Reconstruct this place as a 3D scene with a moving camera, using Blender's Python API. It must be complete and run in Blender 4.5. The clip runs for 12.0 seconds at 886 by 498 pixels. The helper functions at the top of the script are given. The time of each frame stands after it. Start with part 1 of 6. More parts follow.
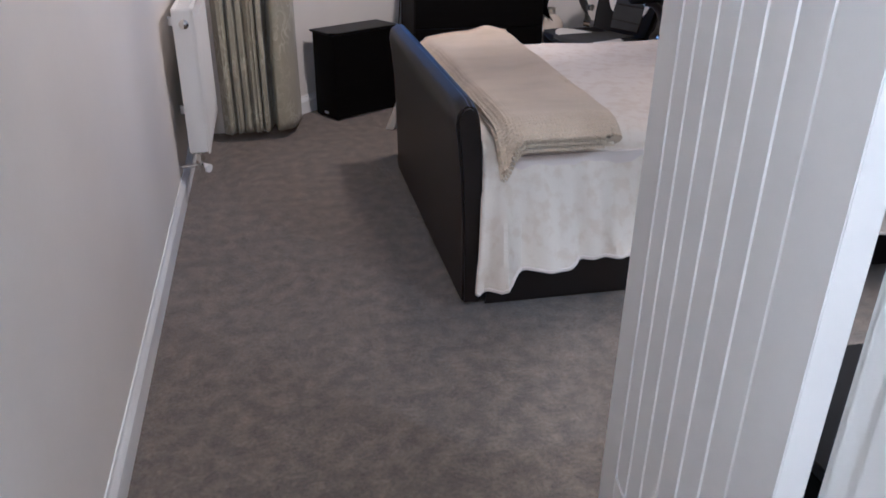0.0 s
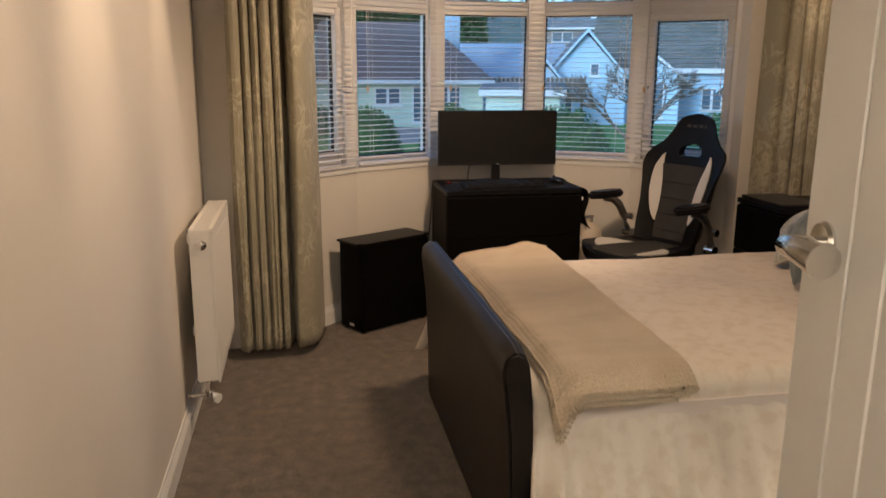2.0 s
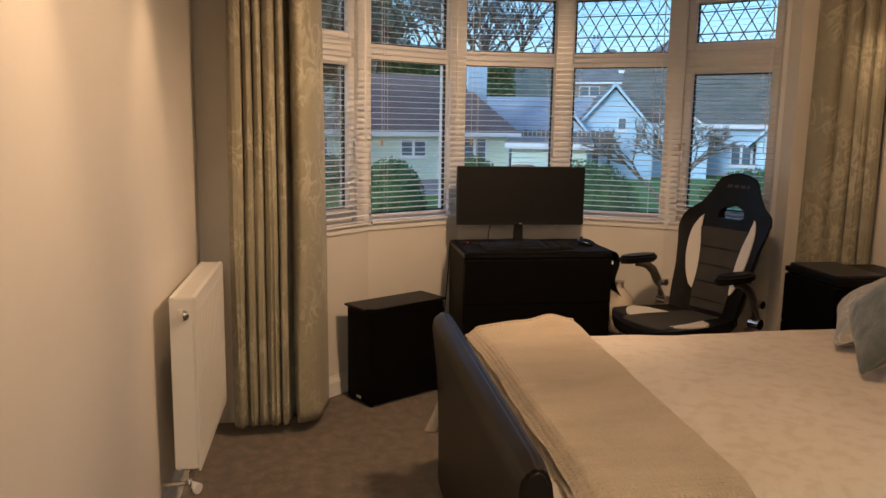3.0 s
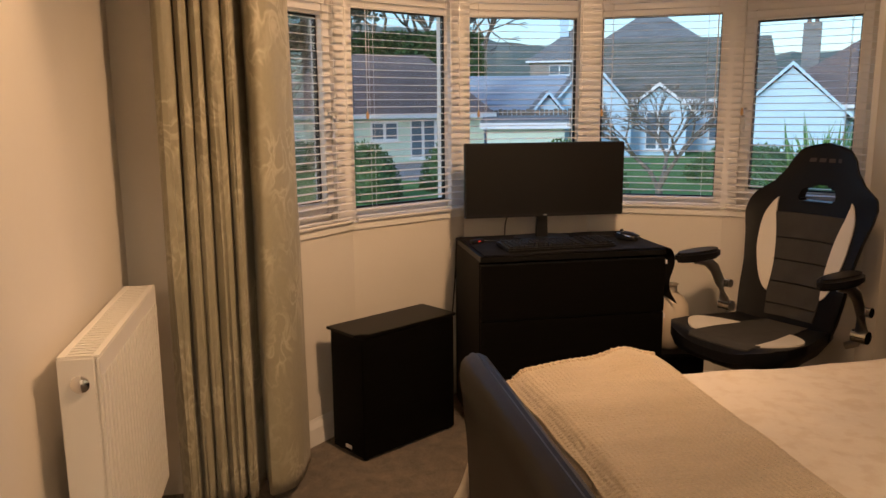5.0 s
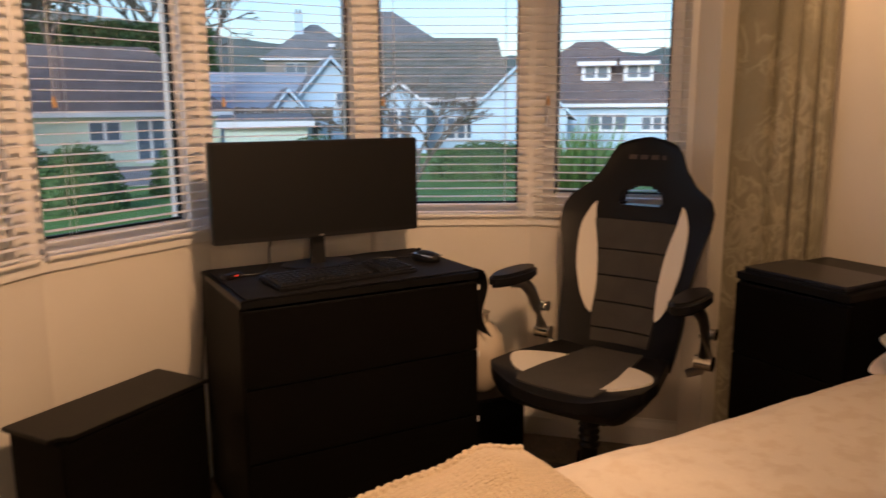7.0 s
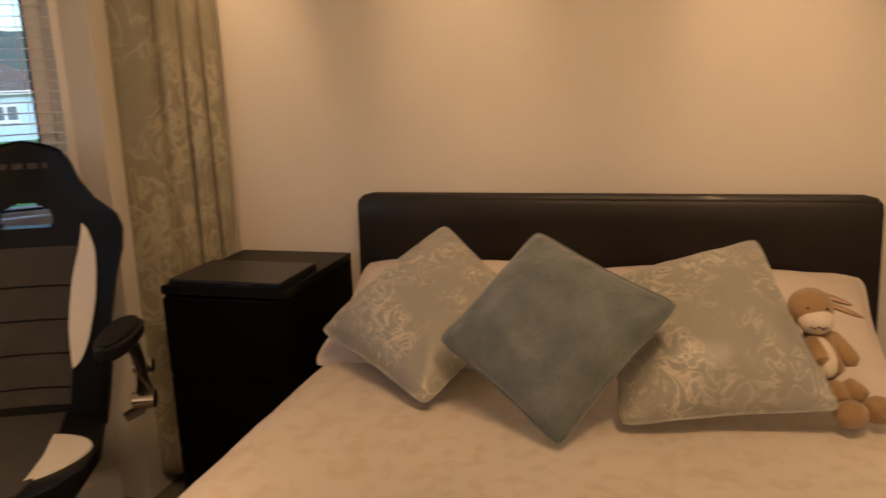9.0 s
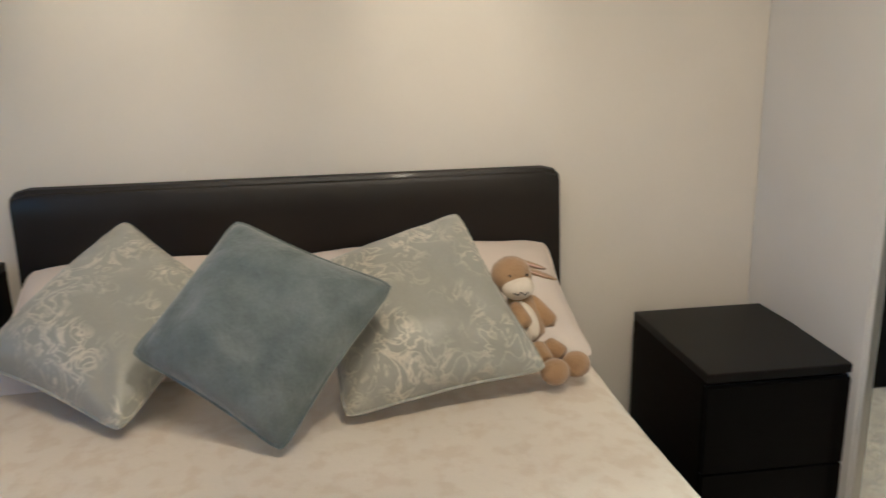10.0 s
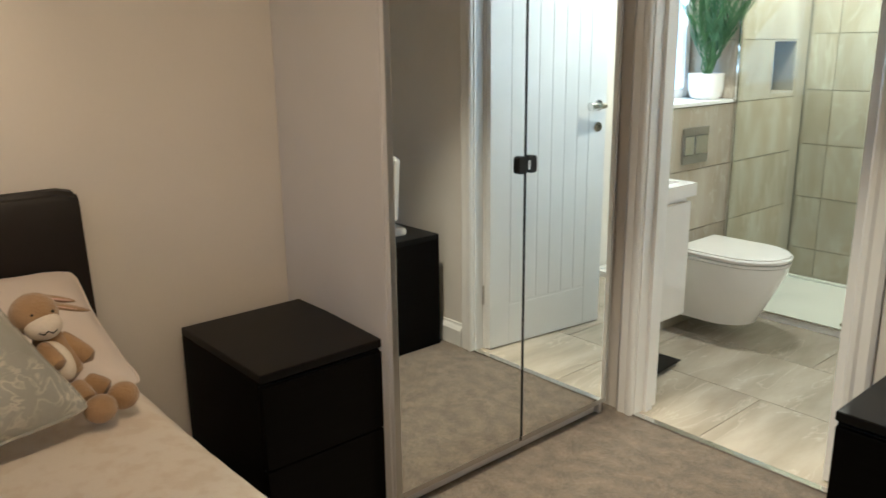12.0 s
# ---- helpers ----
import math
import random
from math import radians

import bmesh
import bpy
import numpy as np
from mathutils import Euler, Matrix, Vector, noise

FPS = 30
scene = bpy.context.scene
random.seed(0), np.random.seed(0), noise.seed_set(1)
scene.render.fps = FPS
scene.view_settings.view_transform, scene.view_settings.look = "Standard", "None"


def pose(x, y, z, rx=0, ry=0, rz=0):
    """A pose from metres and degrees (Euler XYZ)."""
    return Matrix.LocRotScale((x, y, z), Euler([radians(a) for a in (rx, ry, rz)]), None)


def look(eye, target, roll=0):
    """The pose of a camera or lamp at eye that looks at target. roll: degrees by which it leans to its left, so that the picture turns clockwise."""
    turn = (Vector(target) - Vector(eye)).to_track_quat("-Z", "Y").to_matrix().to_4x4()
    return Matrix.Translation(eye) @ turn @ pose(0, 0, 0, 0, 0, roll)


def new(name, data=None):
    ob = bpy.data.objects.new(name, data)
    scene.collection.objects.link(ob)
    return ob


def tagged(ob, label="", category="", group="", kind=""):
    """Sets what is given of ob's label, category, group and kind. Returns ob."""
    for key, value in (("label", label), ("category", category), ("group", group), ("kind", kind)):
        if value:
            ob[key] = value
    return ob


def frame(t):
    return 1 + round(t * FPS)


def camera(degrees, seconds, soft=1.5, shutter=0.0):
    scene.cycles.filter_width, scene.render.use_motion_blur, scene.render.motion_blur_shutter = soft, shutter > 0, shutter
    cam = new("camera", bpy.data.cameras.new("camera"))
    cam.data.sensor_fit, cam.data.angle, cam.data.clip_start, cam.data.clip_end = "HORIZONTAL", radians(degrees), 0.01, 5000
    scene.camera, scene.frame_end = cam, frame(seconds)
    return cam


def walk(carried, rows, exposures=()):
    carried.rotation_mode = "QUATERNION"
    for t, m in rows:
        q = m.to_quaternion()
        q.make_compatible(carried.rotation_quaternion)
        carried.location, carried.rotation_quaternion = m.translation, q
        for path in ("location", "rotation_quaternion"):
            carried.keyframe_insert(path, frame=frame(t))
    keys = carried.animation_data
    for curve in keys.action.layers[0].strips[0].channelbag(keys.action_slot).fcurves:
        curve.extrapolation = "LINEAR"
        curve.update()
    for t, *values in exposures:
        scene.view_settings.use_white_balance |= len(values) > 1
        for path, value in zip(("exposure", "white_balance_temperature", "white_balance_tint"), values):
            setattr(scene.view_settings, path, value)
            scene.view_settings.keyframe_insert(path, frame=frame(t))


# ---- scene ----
cam = camera(59.5, 12.0, soft=1.5, shutter=0.3)
PATH = [
    (0, (0.025, -0.01, 1.39), (0.411, 1.742, 0.505), 0.7),
    (0.5, (0.046, 0.027, 1.399), (0.388, 1.832, 0.609), 0.3),
    (1, (0.054, 0.125, 1.403), (0.361, 1.979, 0.717), 0.4),
    (1.5, (0.058, 0.292, 1.427), (0.378, 2.183, 0.858), 0.4),
    (2, (0.06, 0.403, 1.447), (0.413, 2.321, 1.001), 0.3),
    (2.5, (0.116, 0.574, 1.451), (0.464, 2.511, 1.096), 0.4),
    (3, (0.165, 0.749, 1.452), (0.457, 2.702, 1.133), 0.9),
    (5, (0.152, 1.695, 1.379), (0.516, 3.629, 1.019), -0.5),
    (5.5, (0.14, 1.944, 1.358), (0.565, 3.866, 1.005), -1.3),
    (6, (0.152, 2.173, 1.337), (0.658, 4.076, 0.986), -1.4),
    (6.5, (0.231, 2.378, 1.332), (0.88, 4.234, 0.965), -1.3),
    (7, (0.307, 2.52, 1.336), (1.279, 4.229, 0.97), -0.3),
    (9, (0.523, 2.833, 1.359), (2.4, 3.366, 0.92), -2.1),
    (9.5, (0.579, 2.834, 1.34), (2.519, 3.003, 0.881), -1.5),
    (10, (0.637, 2.877, 1.334), (2.558, 2.628, 0.836), -1.4),
    (10.5, (0.649, 2.899, 1.344), (2.482, 2.295, 0.821), -1.0),
    (11, (0.64, 2.887, 1.356), (2.346, 1.987, 0.827), -0.4),
    (11.5, (0.628, 2.879, 1.354), (2.204, 1.761, 0.837), -0.5),
    (12, (0.61, 2.862, 1.352), (2.07, 1.591, 0.848), -0.7),
]
EXPOSURES = [
    (0.0, 1.15, 3800, 8), (0.7, 1.05, 3930, 4), (1.3, 1.04, 4720, 4), (2.0, 0.90, 5200, 5), (3.0, 0.8, 5800, 8), (5.0, 0.9, 6400, 12),
    (6.5, 0.95, 6300, 16), (7.2, 0.95, 6800, 18), (8.8, 1.03, 6700, 12), (9.5, 1.3, 5100, 0), (10.1, 1.57, 4150, -8), (10.5, 1.48, 4250, -9), (11.0, 1.16, 4480, -5), (11.5, 1.08, 4620, -4), (12.0, 1.0, 4720, -4),
]
walk(cam, [(t, look(eye, target, roll)) for t, eye, target, roll in PATH], EXPOSURES)

# ---- world, sun, large lights ----
world = bpy.data.worlds.new("sky_world")
scene.world = world
world.use_nodes = True
wn = world.node_tree.nodes
sky = wn.new("ShaderNodeTexSky")
sky.sky_type, sky.sun_disc = "NISHITA", False
sky.sun_elevation, sky.sun_rotation = radians(24), radians(250)
sky.air_density, sky.dust_density, sky.ozone_density = 1.2, 1.0, 6.0
world.node_tree.links.new(sky.outputs[0], wn["Background"].inputs[0])
wn["Background"].inputs[1].default_value = 0.15

sun = new("sun", bpy.data.lights.new("sun", "SUN"))
sun.data.energy, sun.data.angle, sun.data.color = 1.2, radians(12), (0.74, 0.88, 1.0)
sun.matrix_world = look((-20, -8, 9), (0, 14, 0))


def bulb(name, place, watts, colour, radius=0.03, target=None, cone=100, blend=0.6):
    data = bpy.data.lights.new(name, "SPOT" if target else "POINT")
    data.energy, data.color, data.shadow_soft_size = watts, colour, radius
    ob = new(name, data)
    if target:
        data.spot_size, data.spot_blend = radians(cone), blend
        ob.matrix_world = look(place, target)
    else:
        ob.location = place
    return ob


WARM = (1.0, 0.60, 0.31)
SPOTS = [((0.95, 2.85, 2.2), (-0.42, 2.6, 1.3)), ((1.25, 3.15, 2.2), (2.9, 3.5, 1.5)), ((1.15, 2.55, 2.2), (1.9, 2.62, 0.6)), ((1.1, 3.3, 2.2), (0.6, 4.8, 0.7))]
for place, target in SPOTS:
    bulb("ceiling_bulb", place, {1.9: 17, 2.9: 15, -0.42: 44}.get(target[0], 66), WARM, 0.1, target, 115, 0.9)
# Added spots close to the walls draw bands of light; no such fittings seen.
for place, target, watts in (((2.52, 3.40, 2.3), (2.875, 3.42, 1.55), 9), ((2.55, 4.15, 2.3), (2.875, 4.15, 1.4), 14), ((2.52, 2.56, 2.3), (2.875, 2.56, 1.55), 11), ((-0.1, 2.45, 2.3), (-0.42, 2.45, 1.5), 17), ((-0.05, 3.45, 2.3), (-0.42, 3.5, 1.4), 14), ((-0.1, 1.75, 2.3), (-0.42, 1.75, 1.5), 12)):
    bulb("wall_band_spot", place, watts, WARM, 0.03, target, 42, 1.0)
# Unseen lamp added to brighten the carpet by the bathroom doorway.
bulb("doorway_fill", (1.60, 1.22, 2.40), 150, (1.0, 0.70, 0.42), 0.05, (1.60, 1.22, 0), 58, 0.8)
# Extra bulb, added only to lighten the wardrobe side and nearby wall.
bulb("ceiling_bulb", (1.15, 2.6, 2.2), 14, WARM, 0.1, (2.6, 1.5, 0.9), 80, 0.9)
bulb("hall_bulb", (0.0, -0.5, 2.2), 28, (1.0, 0.74, 0.48), 0.05)
for place in ((2.28, -0.25, 2.28), (1.6, -1.2, 2.28), (2.2, -1.15, 2.28)):
    bulb("bathroom_downlight", place, 46 if place[1] > -0.5 else 34, (1.0, 0.78, 0.53), 0.03, (place[0], place[1], 0), 150, 0.5)

# ---- materials ----


def mat(name, colour, rough=0.6, metal=0.0, second=None, scale=4.0, amount=0.5, fine=0.0, fine_scale=200.0, bump=0.0, bump_scale=None, stretch=(1, 1, 1), vary=0.0,
        coat=0.0, sheen=0.0, detail=6.0, low=0.35, high=0.65, spec=0.5, scroll=0.0, shifted=False, vein=None, vein_width=0.02):
    m = bpy.data.materials.new(name)
    m.use_nodes = True
    n, l = m.node_tree.nodes, m.node_tree.links
    b = n["Principled BSDF"]
    b.inputs["Roughness"].default_value, b.inputs["Metallic"].default_value = rough, metal
    b.inputs["Coat Weight"].default_value, b.inputs["Sheen Weight"].default_value = coat, sheen
    tc, mp = n.new("ShaderNodeTexCoord"), n.new("ShaderNodeMapping")
    l.new(tc.outputs["Object"], mp.inputs[0])
    mp.inputs["Scale"].default_value = stretch
    b.inputs["Specular IOR Level"].default_value = spec
    if shifted:
        info, spread = n.new("ShaderNodeObjectInfo"), n.new("ShaderNodeVectorMath")
        spread.operation, spread.inputs[1].default_value = "MULTIPLY", (37, 53, 71)
        l.new(info.outputs["Random"], spread.inputs[0])
        l.new(spread.outputs[0], mp.inputs["Location"])
    big = n.new("ShaderNodeTexNoise")
    big.inputs["Distortion"].default_value = scroll
    big.inputs["Scale"].default_value, big.inputs["Detail"].default_value = scale, detail
    l.new(mp.outputs[0], big.inputs["Vector"])
    ramp = n.new("ShaderNodeValToRGB")
    c2 = second or tuple(min(1, c * (1 - 0.12 * amount)) for c in colour)
    ramp.color_ramp.elements[0].position, ramp.color_ramp.elements[1].position = low, high
    ramp.color_ramp.elements[0].color, ramp.color_ramp.elements[1].color = (*colour, 1), (*c2, 1)
    if scroll:
        mid = ramp.color_ramp.elements.new((low + high) / 2)
        mid.color = (*c2, 1)
        ramp.color_ramp.elements[2].color = (*colour, 1)
    l.new(big.outputs["Fac"], ramp.inputs[0])
    out = ramp.outputs[0]
    if scroll:
        patch, pr, blend = n.new("ShaderNodeTexNoise"), n.new("ShaderNodeMapRange"), n.new("ShaderNodeMix")
        patch.inputs["Scale"].default_value = scale * 0.45
        l.new(mp.outputs[0], patch.inputs["Vector"])
        l.new(patch.outputs["Fac"], pr.inputs[0])
        pr.inputs[1].default_value, pr.inputs[2].default_value = 0.42, 0.58
        blend.data_type = "RGBA"
        blend.inputs["A"].default_value = (*colour, 1)
        l.new(pr.outputs[0], blend.inputs["Factor"])
        l.new(out, blend.inputs["B"])
        out = blend.outputs["Result"]
    if vein:
        line, away, gap, width, blend, fade = n.new("ShaderNodeTexNoise"), n.new("ShaderNodeMath"), n.new("ShaderNodeMath"), n.new("ShaderNodeMapRange"), n.new("ShaderNodeMix"), n.new("ShaderNodeMath")
        line.inputs["Scale"].default_value, line.inputs["Detail"].default_value, line.inputs["Distortion"].default_value = scale * 0.8, 5, 0.7
        l.new(mp.outputs[0], line.inputs["Vector"])
        away.operation, away.inputs[1].default_value, gap.operation = "SUBTRACT", 0.5, "ABSOLUTE"
        l.new(line.outputs["Fac"], away.inputs[0]), l.new(away.outputs[0], gap.inputs[0]), l.new(gap.outputs[0], width.inputs[0])
        width.inputs[1].default_value, width.inputs[2].default_value, width.inputs[3].default_value, width.inputs[4].default_value = 0.0, vein_width, 0.85, 0.0
        fade.operation = "MULTIPLY"
        l.new(width.outputs[0], fade.inputs[0]), l.new(big.outputs["Fac"], fade.inputs[1])
        blend.data_type = "RGBA"
        blend.inputs["B"].default_value = (*vein, 1)
        l.new(fade.outputs[0], blend.inputs["Factor"]), l.new(out, blend.inputs["A"])
        out = blend.outputs["Result"]
    small = n.new("ShaderNodeTexNoise")
    small.inputs["Scale"].default_value, small.inputs["Detail"].default_value = fine_scale, 3
    l.new(mp.outputs[0], small.inputs["Vector"])
    if fine or vary:
        hsv = n.new("ShaderNodeHueSaturation")
        add = n.new("ShaderNodeMath")
        add.operation = "MULTIPLY_ADD"
        l.new(small.outputs["Fac"], add.inputs[0])
        add.inputs[1].default_value, add.inputs[2].default_value = 2 * fine, 1 - fine
        if vary:
            info, add2 = n.new("ShaderNodeObjectInfo"), n.new("ShaderNodeMath")
            add2.operation = "MULTIPLY_ADD"
            l.new(info.outputs["Random"], add2.inputs[0])
            add2.inputs[1].default_value = vary
            l.new(add.outputs[0], add2.inputs[2])
            add = add2
        l.new(add.outputs[0], hsv.inputs["Value"])
        l.new(out, hsv.inputs["Color"])
        out = hsv.outputs[0]
    l.new(out, b.inputs["Base Color"])
    if bump:
        bp = n.new("ShaderNodeBump")
        bp.inputs["Strength"].default_value, bp.inputs["Distance"].default_value = min(1.0, bump * 200), 0.01 * min(1.0, bump * 100)
        src = small
        if bump_scale:
            src = n.new("ShaderNodeTexNoise")
            src.inputs["Scale"].default_value, src.inputs["Detail"].default_value = bump_scale, 5
            l.new(mp.outputs[0], src.inputs["Vector"])
        l.new(src.outputs["Fac"], bp.inputs["Height"])
        l.new(bp.outputs[0], b.inputs["Normal"])
    return m


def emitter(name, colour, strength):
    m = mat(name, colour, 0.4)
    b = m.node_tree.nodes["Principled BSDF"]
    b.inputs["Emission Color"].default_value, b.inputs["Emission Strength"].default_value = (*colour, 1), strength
    return m


def glassy(name, tint=(1, 1, 1), rough=0.0, gloss=0.5):
    m = bpy.data.materials.new(name)
    m.use_nodes = True
    n, l = m.node_tree.nodes, m.node_tree.links
    n.remove(n["Principled BSDF"])
    t, g, mix, f = n.new("ShaderNodeBsdfTransparent"), n.new("ShaderNodeBsdfGlossy"), n.new("ShaderNodeMixShader"), n.new("ShaderNodeFresnel")
    t.inputs[0].default_value, g.inputs["Roughness"].default_value, f.inputs[0].default_value = (*tint, 1), rough, 1.45
    k = n.new("ShaderNodeMath")
    k.operation, k.inputs[1].default_value = "MULTIPLY", gloss
    l.new(f.outputs[0], k.inputs[0])
    l.new(k.outputs[0], mix.inputs[0]), l.new(t.outputs[0], mix.inputs[1]), l.new(g.outputs[0], mix.inputs[2])
    l.new(mix.outputs[0], n["Material Output"].inputs[0])
    return m


WALL = mat("wall_paint", (0.73, 0.69, 0.63), 0.55, scale=3, amount=0.3, fine=0.015, fine_scale=90, bump=0.0004, bump_scale=160)
CEIL = mat("ceiling_paint", (0.82, 0.8, 0.77), 0.8, scale=2, amount=0.2)
WHITE = mat("satin_white_paint", (0.80, 0.79, 0.77), 0.35, scale=6, amount=0.25, fine=0.01, bump=0.0002, bump_scale=80)
UPVC = mat("white_upvc", (0.80, 0.79, 0.79), 0.3, scale=5, amount=0.2)
CARPET = mat("brown_carpet", (0.100, 0.077, 0.055), 0.95, second=(0.178, 0.138, 0.097), scale=17, fine=0.75, fine_scale=85, detail=12, bump=0.004, bump_scale=420, sheen=0.25, low=0.38, high=0.70)
BLACKWOOD = mat("black_brown_veneer", (0.0026, 0.0022, 0.002), 0.55, second=(0.004, 0.0034, 0.003), spec=0.06, scale=6, stretch=(1, 1, 12), fine=0.2, fine_scale=120)
BLACKTOP = mat("black_lacquer", (0.004, 0.0038, 0.0037), 0.40, second=(0.0065, 0.006, 0.0058), spec=0.18, scale=9, fine=0.1)
LEATHER = mat("dark_brown_leather", (0.007, 0.005, 0.004), 0.44, second=(0.011, 0.0075, 0.006), spec=0.42, coat=0.05, scale=5, fine=0.15, fine_scale=260, bump=0.0012, bump_scale=420)


def knit(m, across, along):
    """Rows of stitches raised on a material."""
    n, l = m.node_tree.nodes, m.node_tree.links
    tc, mul, bp = n.new("ShaderNodeTexCoord"), n.new("ShaderNodeMath"), n.new("ShaderNodeBump")
    mul.operation = "MULTIPLY"
    for i, (way_, size) in enumerate((("X", across), ("Y", along))):
        wave = n.new("ShaderNodeTexWave")
        wave.bands_direction = way_
        wave.inputs["Scale"].default_value, wave.inputs["Distortion"].default_value, wave.inputs["Detail Scale"].default_value = 0.314 / size, 1.2, 3
        l.new(tc.outputs["Object"], wave.inputs["Vector"])
        l.new(wave.outputs["Fac"], mul.inputs[i])
    bp.inputs["Strength"].default_value, bp.inputs["Distance"].default_value = 0.7, 0.003
    b = n["Principled BSDF"]
    if b.inputs["Normal"].links:
        l.new(b.inputs["Normal"].links[0].from_socket, bp.inputs["Normal"])
    l.new(mul.outputs[0], bp.inputs["Height"])
    l.new(bp.outputs[0], b.inputs["Normal"])
    return m


SHEET = mat("cream_duvet_cotton", (0.74, 0.665, 0.565), 0.85, second=(0.68, 0.59, 0.48), scale=22, fine=0.05, fine_scale=300, bump=0.004, bump_scale=14, sheen=0.1, detail=9, low=0.48, high=0.62)
PLAINSHEET = mat("pale_pillow_cotton", (0.72, 0.64, 0.58), 0.85, scale=4, fine=0.03, bump=0.001, bump_scale=50)
THROW = mat("beige_knit", (0.68, 0.56, 0.40), 0.95, second=(0.60, 0.49, 0.34), scale=5, fine=0.3, fine_scale=170, bump=0.01, bump_scale=85, stretch=(1, 2.8, 1), sheen=0.3)
CURTAIN = mat("silver_green_damask", (0.29, 0.27, 0.195), 0.5, second=(0.45, 0.42, 0.32), scale=11, fine=0.10, fine_scale=90, stretch=(1, 1, 0.7), bump=0.003, bump_scale=18, sheen=0.15, detail=2.5, low=0.43, high=0.60, scroll=1.6)
DAMASK = mat("sage_damask_velvet", (0.32, 0.318, 0.28), 0.42, second=(0.60, 0.565, 0.47), scale=16, fine=0.06, fine_scale=120, bump=0.003, bump_scale=22, sheen=0.3, detail=2.0, low=0.46, high=0.60, scroll=2.2)
VELVET = mat("blue_grey_velvet", (0.098, 0.122, 0.128), 0.7, second=(0.165, 0.19, 0.195), scale=14, fine=0.2, fine_scale=160, sheen=0.35, bump=0.006, bump_scale=28)
CHROME = mat("chrome", (0.78, 0.77, 0.75), 0.14, 1.0)
STEEL = mat("brushed_steel", (0.55, 0.54, 0.52), 0.32, 1.0, scale=8)
MIRROR = mat("mirror_silver", (0.86, 0.88, 0.87), 0.005, 1.0)
PANEL = mat("white_foil_panel", (0.78, 0.77, 0.78), 0.45, scale=3, amount=0.3)
BLACKPLASTIC = mat("black_plastic", (0.008, 0.008, 0.009), 0.42, spec=0.35, fine=0.1)
SCREEN = mat("black_screen", (0.005, 0.005, 0.0055), 0.4, spec=0.3)
DARKCLOTH = mat("black_cloth", (0.008, 0.0075, 0.0075), 0.75, spec=0.25, fine=0.3, fine_scale=300, bump=0.001)
CHAIRBLACK = mat("black_faux_leather", (0.005, 0.005, 0.006), 0.42, spec=0.22, fine=0.15, fine_scale=240, bump=0.0008)
CHAIRGREY = mat("charcoal_mesh_fabric", (0.032, 0.031, 0.030), 0.85, second=(0.043, 0.042, 0.040), scale=9, fine=0.3, fine_scale=420, bump=0.002)
CHAIRWHITE = mat("white_faux_leather", (0.68, 0.65, 0.6), 0.42, fine=0.04)
RADIATOR = mat("white_enamel", (0.78, 0.76, 0.72), 0.28, scale=4, amount=0.15)
CERAMIC = mat("white_ceramic", (0.85, 0.83, 0.8), 0.08, coat=0.4)
GLOSSWHITE = mat("white_gloss_lacquer", (0.82, 0.8, 0.77), 0.1, coat=0.5)
TILE = mat("grey_beige_marble_tile", (0.34, 0.295, 0.225), 0.25, second=(0.42, 0.38, 0.315), vein=(0.56, 0.52, 0.45), vein_width=0.013, scale=2.6, fine=0.05, fine_scale=60, detail=9, vary=0.10, stretch=(3.0, 1.1, 1), low=0.40, high=0.66, shifted=True)
FLOORTILE = mat("sand_marble_floor_tile", (0.30, 0.26, 0.205), 0.25, second=(0.42, 0.37, 0.30), vein=(0.54, 0.48, 0.40), vein_width=0.014, scale=2.6, fine=0.05, fine_scale=60, detail=9, vary=0.08, stretch=(3.6, 0.9, 1), low=0.36, high=0.68, shifted=True)
for m, lean in ((TILE, 0.9), (FLOORTILE, 0.75)):
    m.node_tree.nodes["Mapping"].inputs["Rotation"].default_value[2] = lean
GROUT = mat("pale_grout", (0.34, 0.30, 0.24), 0.8)
GLASS = glassy("window_glass", (0.97, 0.985, 0.98))
SHOWERGLASS = glassy("shower_glass", (0.93, 0.97, 0.95), gloss=0.8)
# Window pane with its own glow, standing in for daylight behind it.
FROSTGLOW = emitter("frosted_pane_daylight_glow", (0.62, 0.78, 1.0), 0.75)
LEAD = mat("lead_came", (0.16, 0.13, 0.12), 0.5, 0.6)
GASKET = mat("black_rubber_gasket", (0.012, 0.012, 0.014), 0.6)
FUR = mat("tan_plush", (0.30, 0.185, 0.085), 0.95, second=(0.38, 0.24, 0.115), scale=20, fine=0.15, fine_scale=300, bump=0.004, bump_scale=200, sheen=0.5)
FURWHITE = mat("cream_plush", (0.74, 0.66, 0.55), 0.95, fine=0.08, bump=0.003, bump_scale=200)
FURPINK = mat("pale_pink_plush", (0.66, 0.45, 0.38), 0.9)
LEAF = mat("palm_green", (0.045, 0.105, 0.03), 0.5, second=(0.085, 0.165, 0.055), scale=15, fine=0.1)
VASE = mat("cream_glaze", (0.6, 0.52, 0.42), 0.3, scale=5)
RED = emitter("red_indicator", (0.9, 0.05, 0.03), 0.6)
GRASS = mat("lawn_green", (0.09, 0.20, 0.03), 0.9, second=(0.13, 0.25, 0.05), scale=0.8, fine=0.3, fine_scale=30)
PATH_STONE = mat("paving_stone", (0.26, 0.22, 0.19), 0.9, second=(0.34, 0.3, 0.27), scale=2)
RENDER = mat("cream_render_wall", (0.68, 0.76, 0.62), 0.85, scale=0.8, fine=0.04, fine_scale=20)
RENDERBLUE = mat("pale_render_wall", (0.54, 0.69, 0.81), 0.85, scale=0.8, fine=0.04, fine_scale=20)
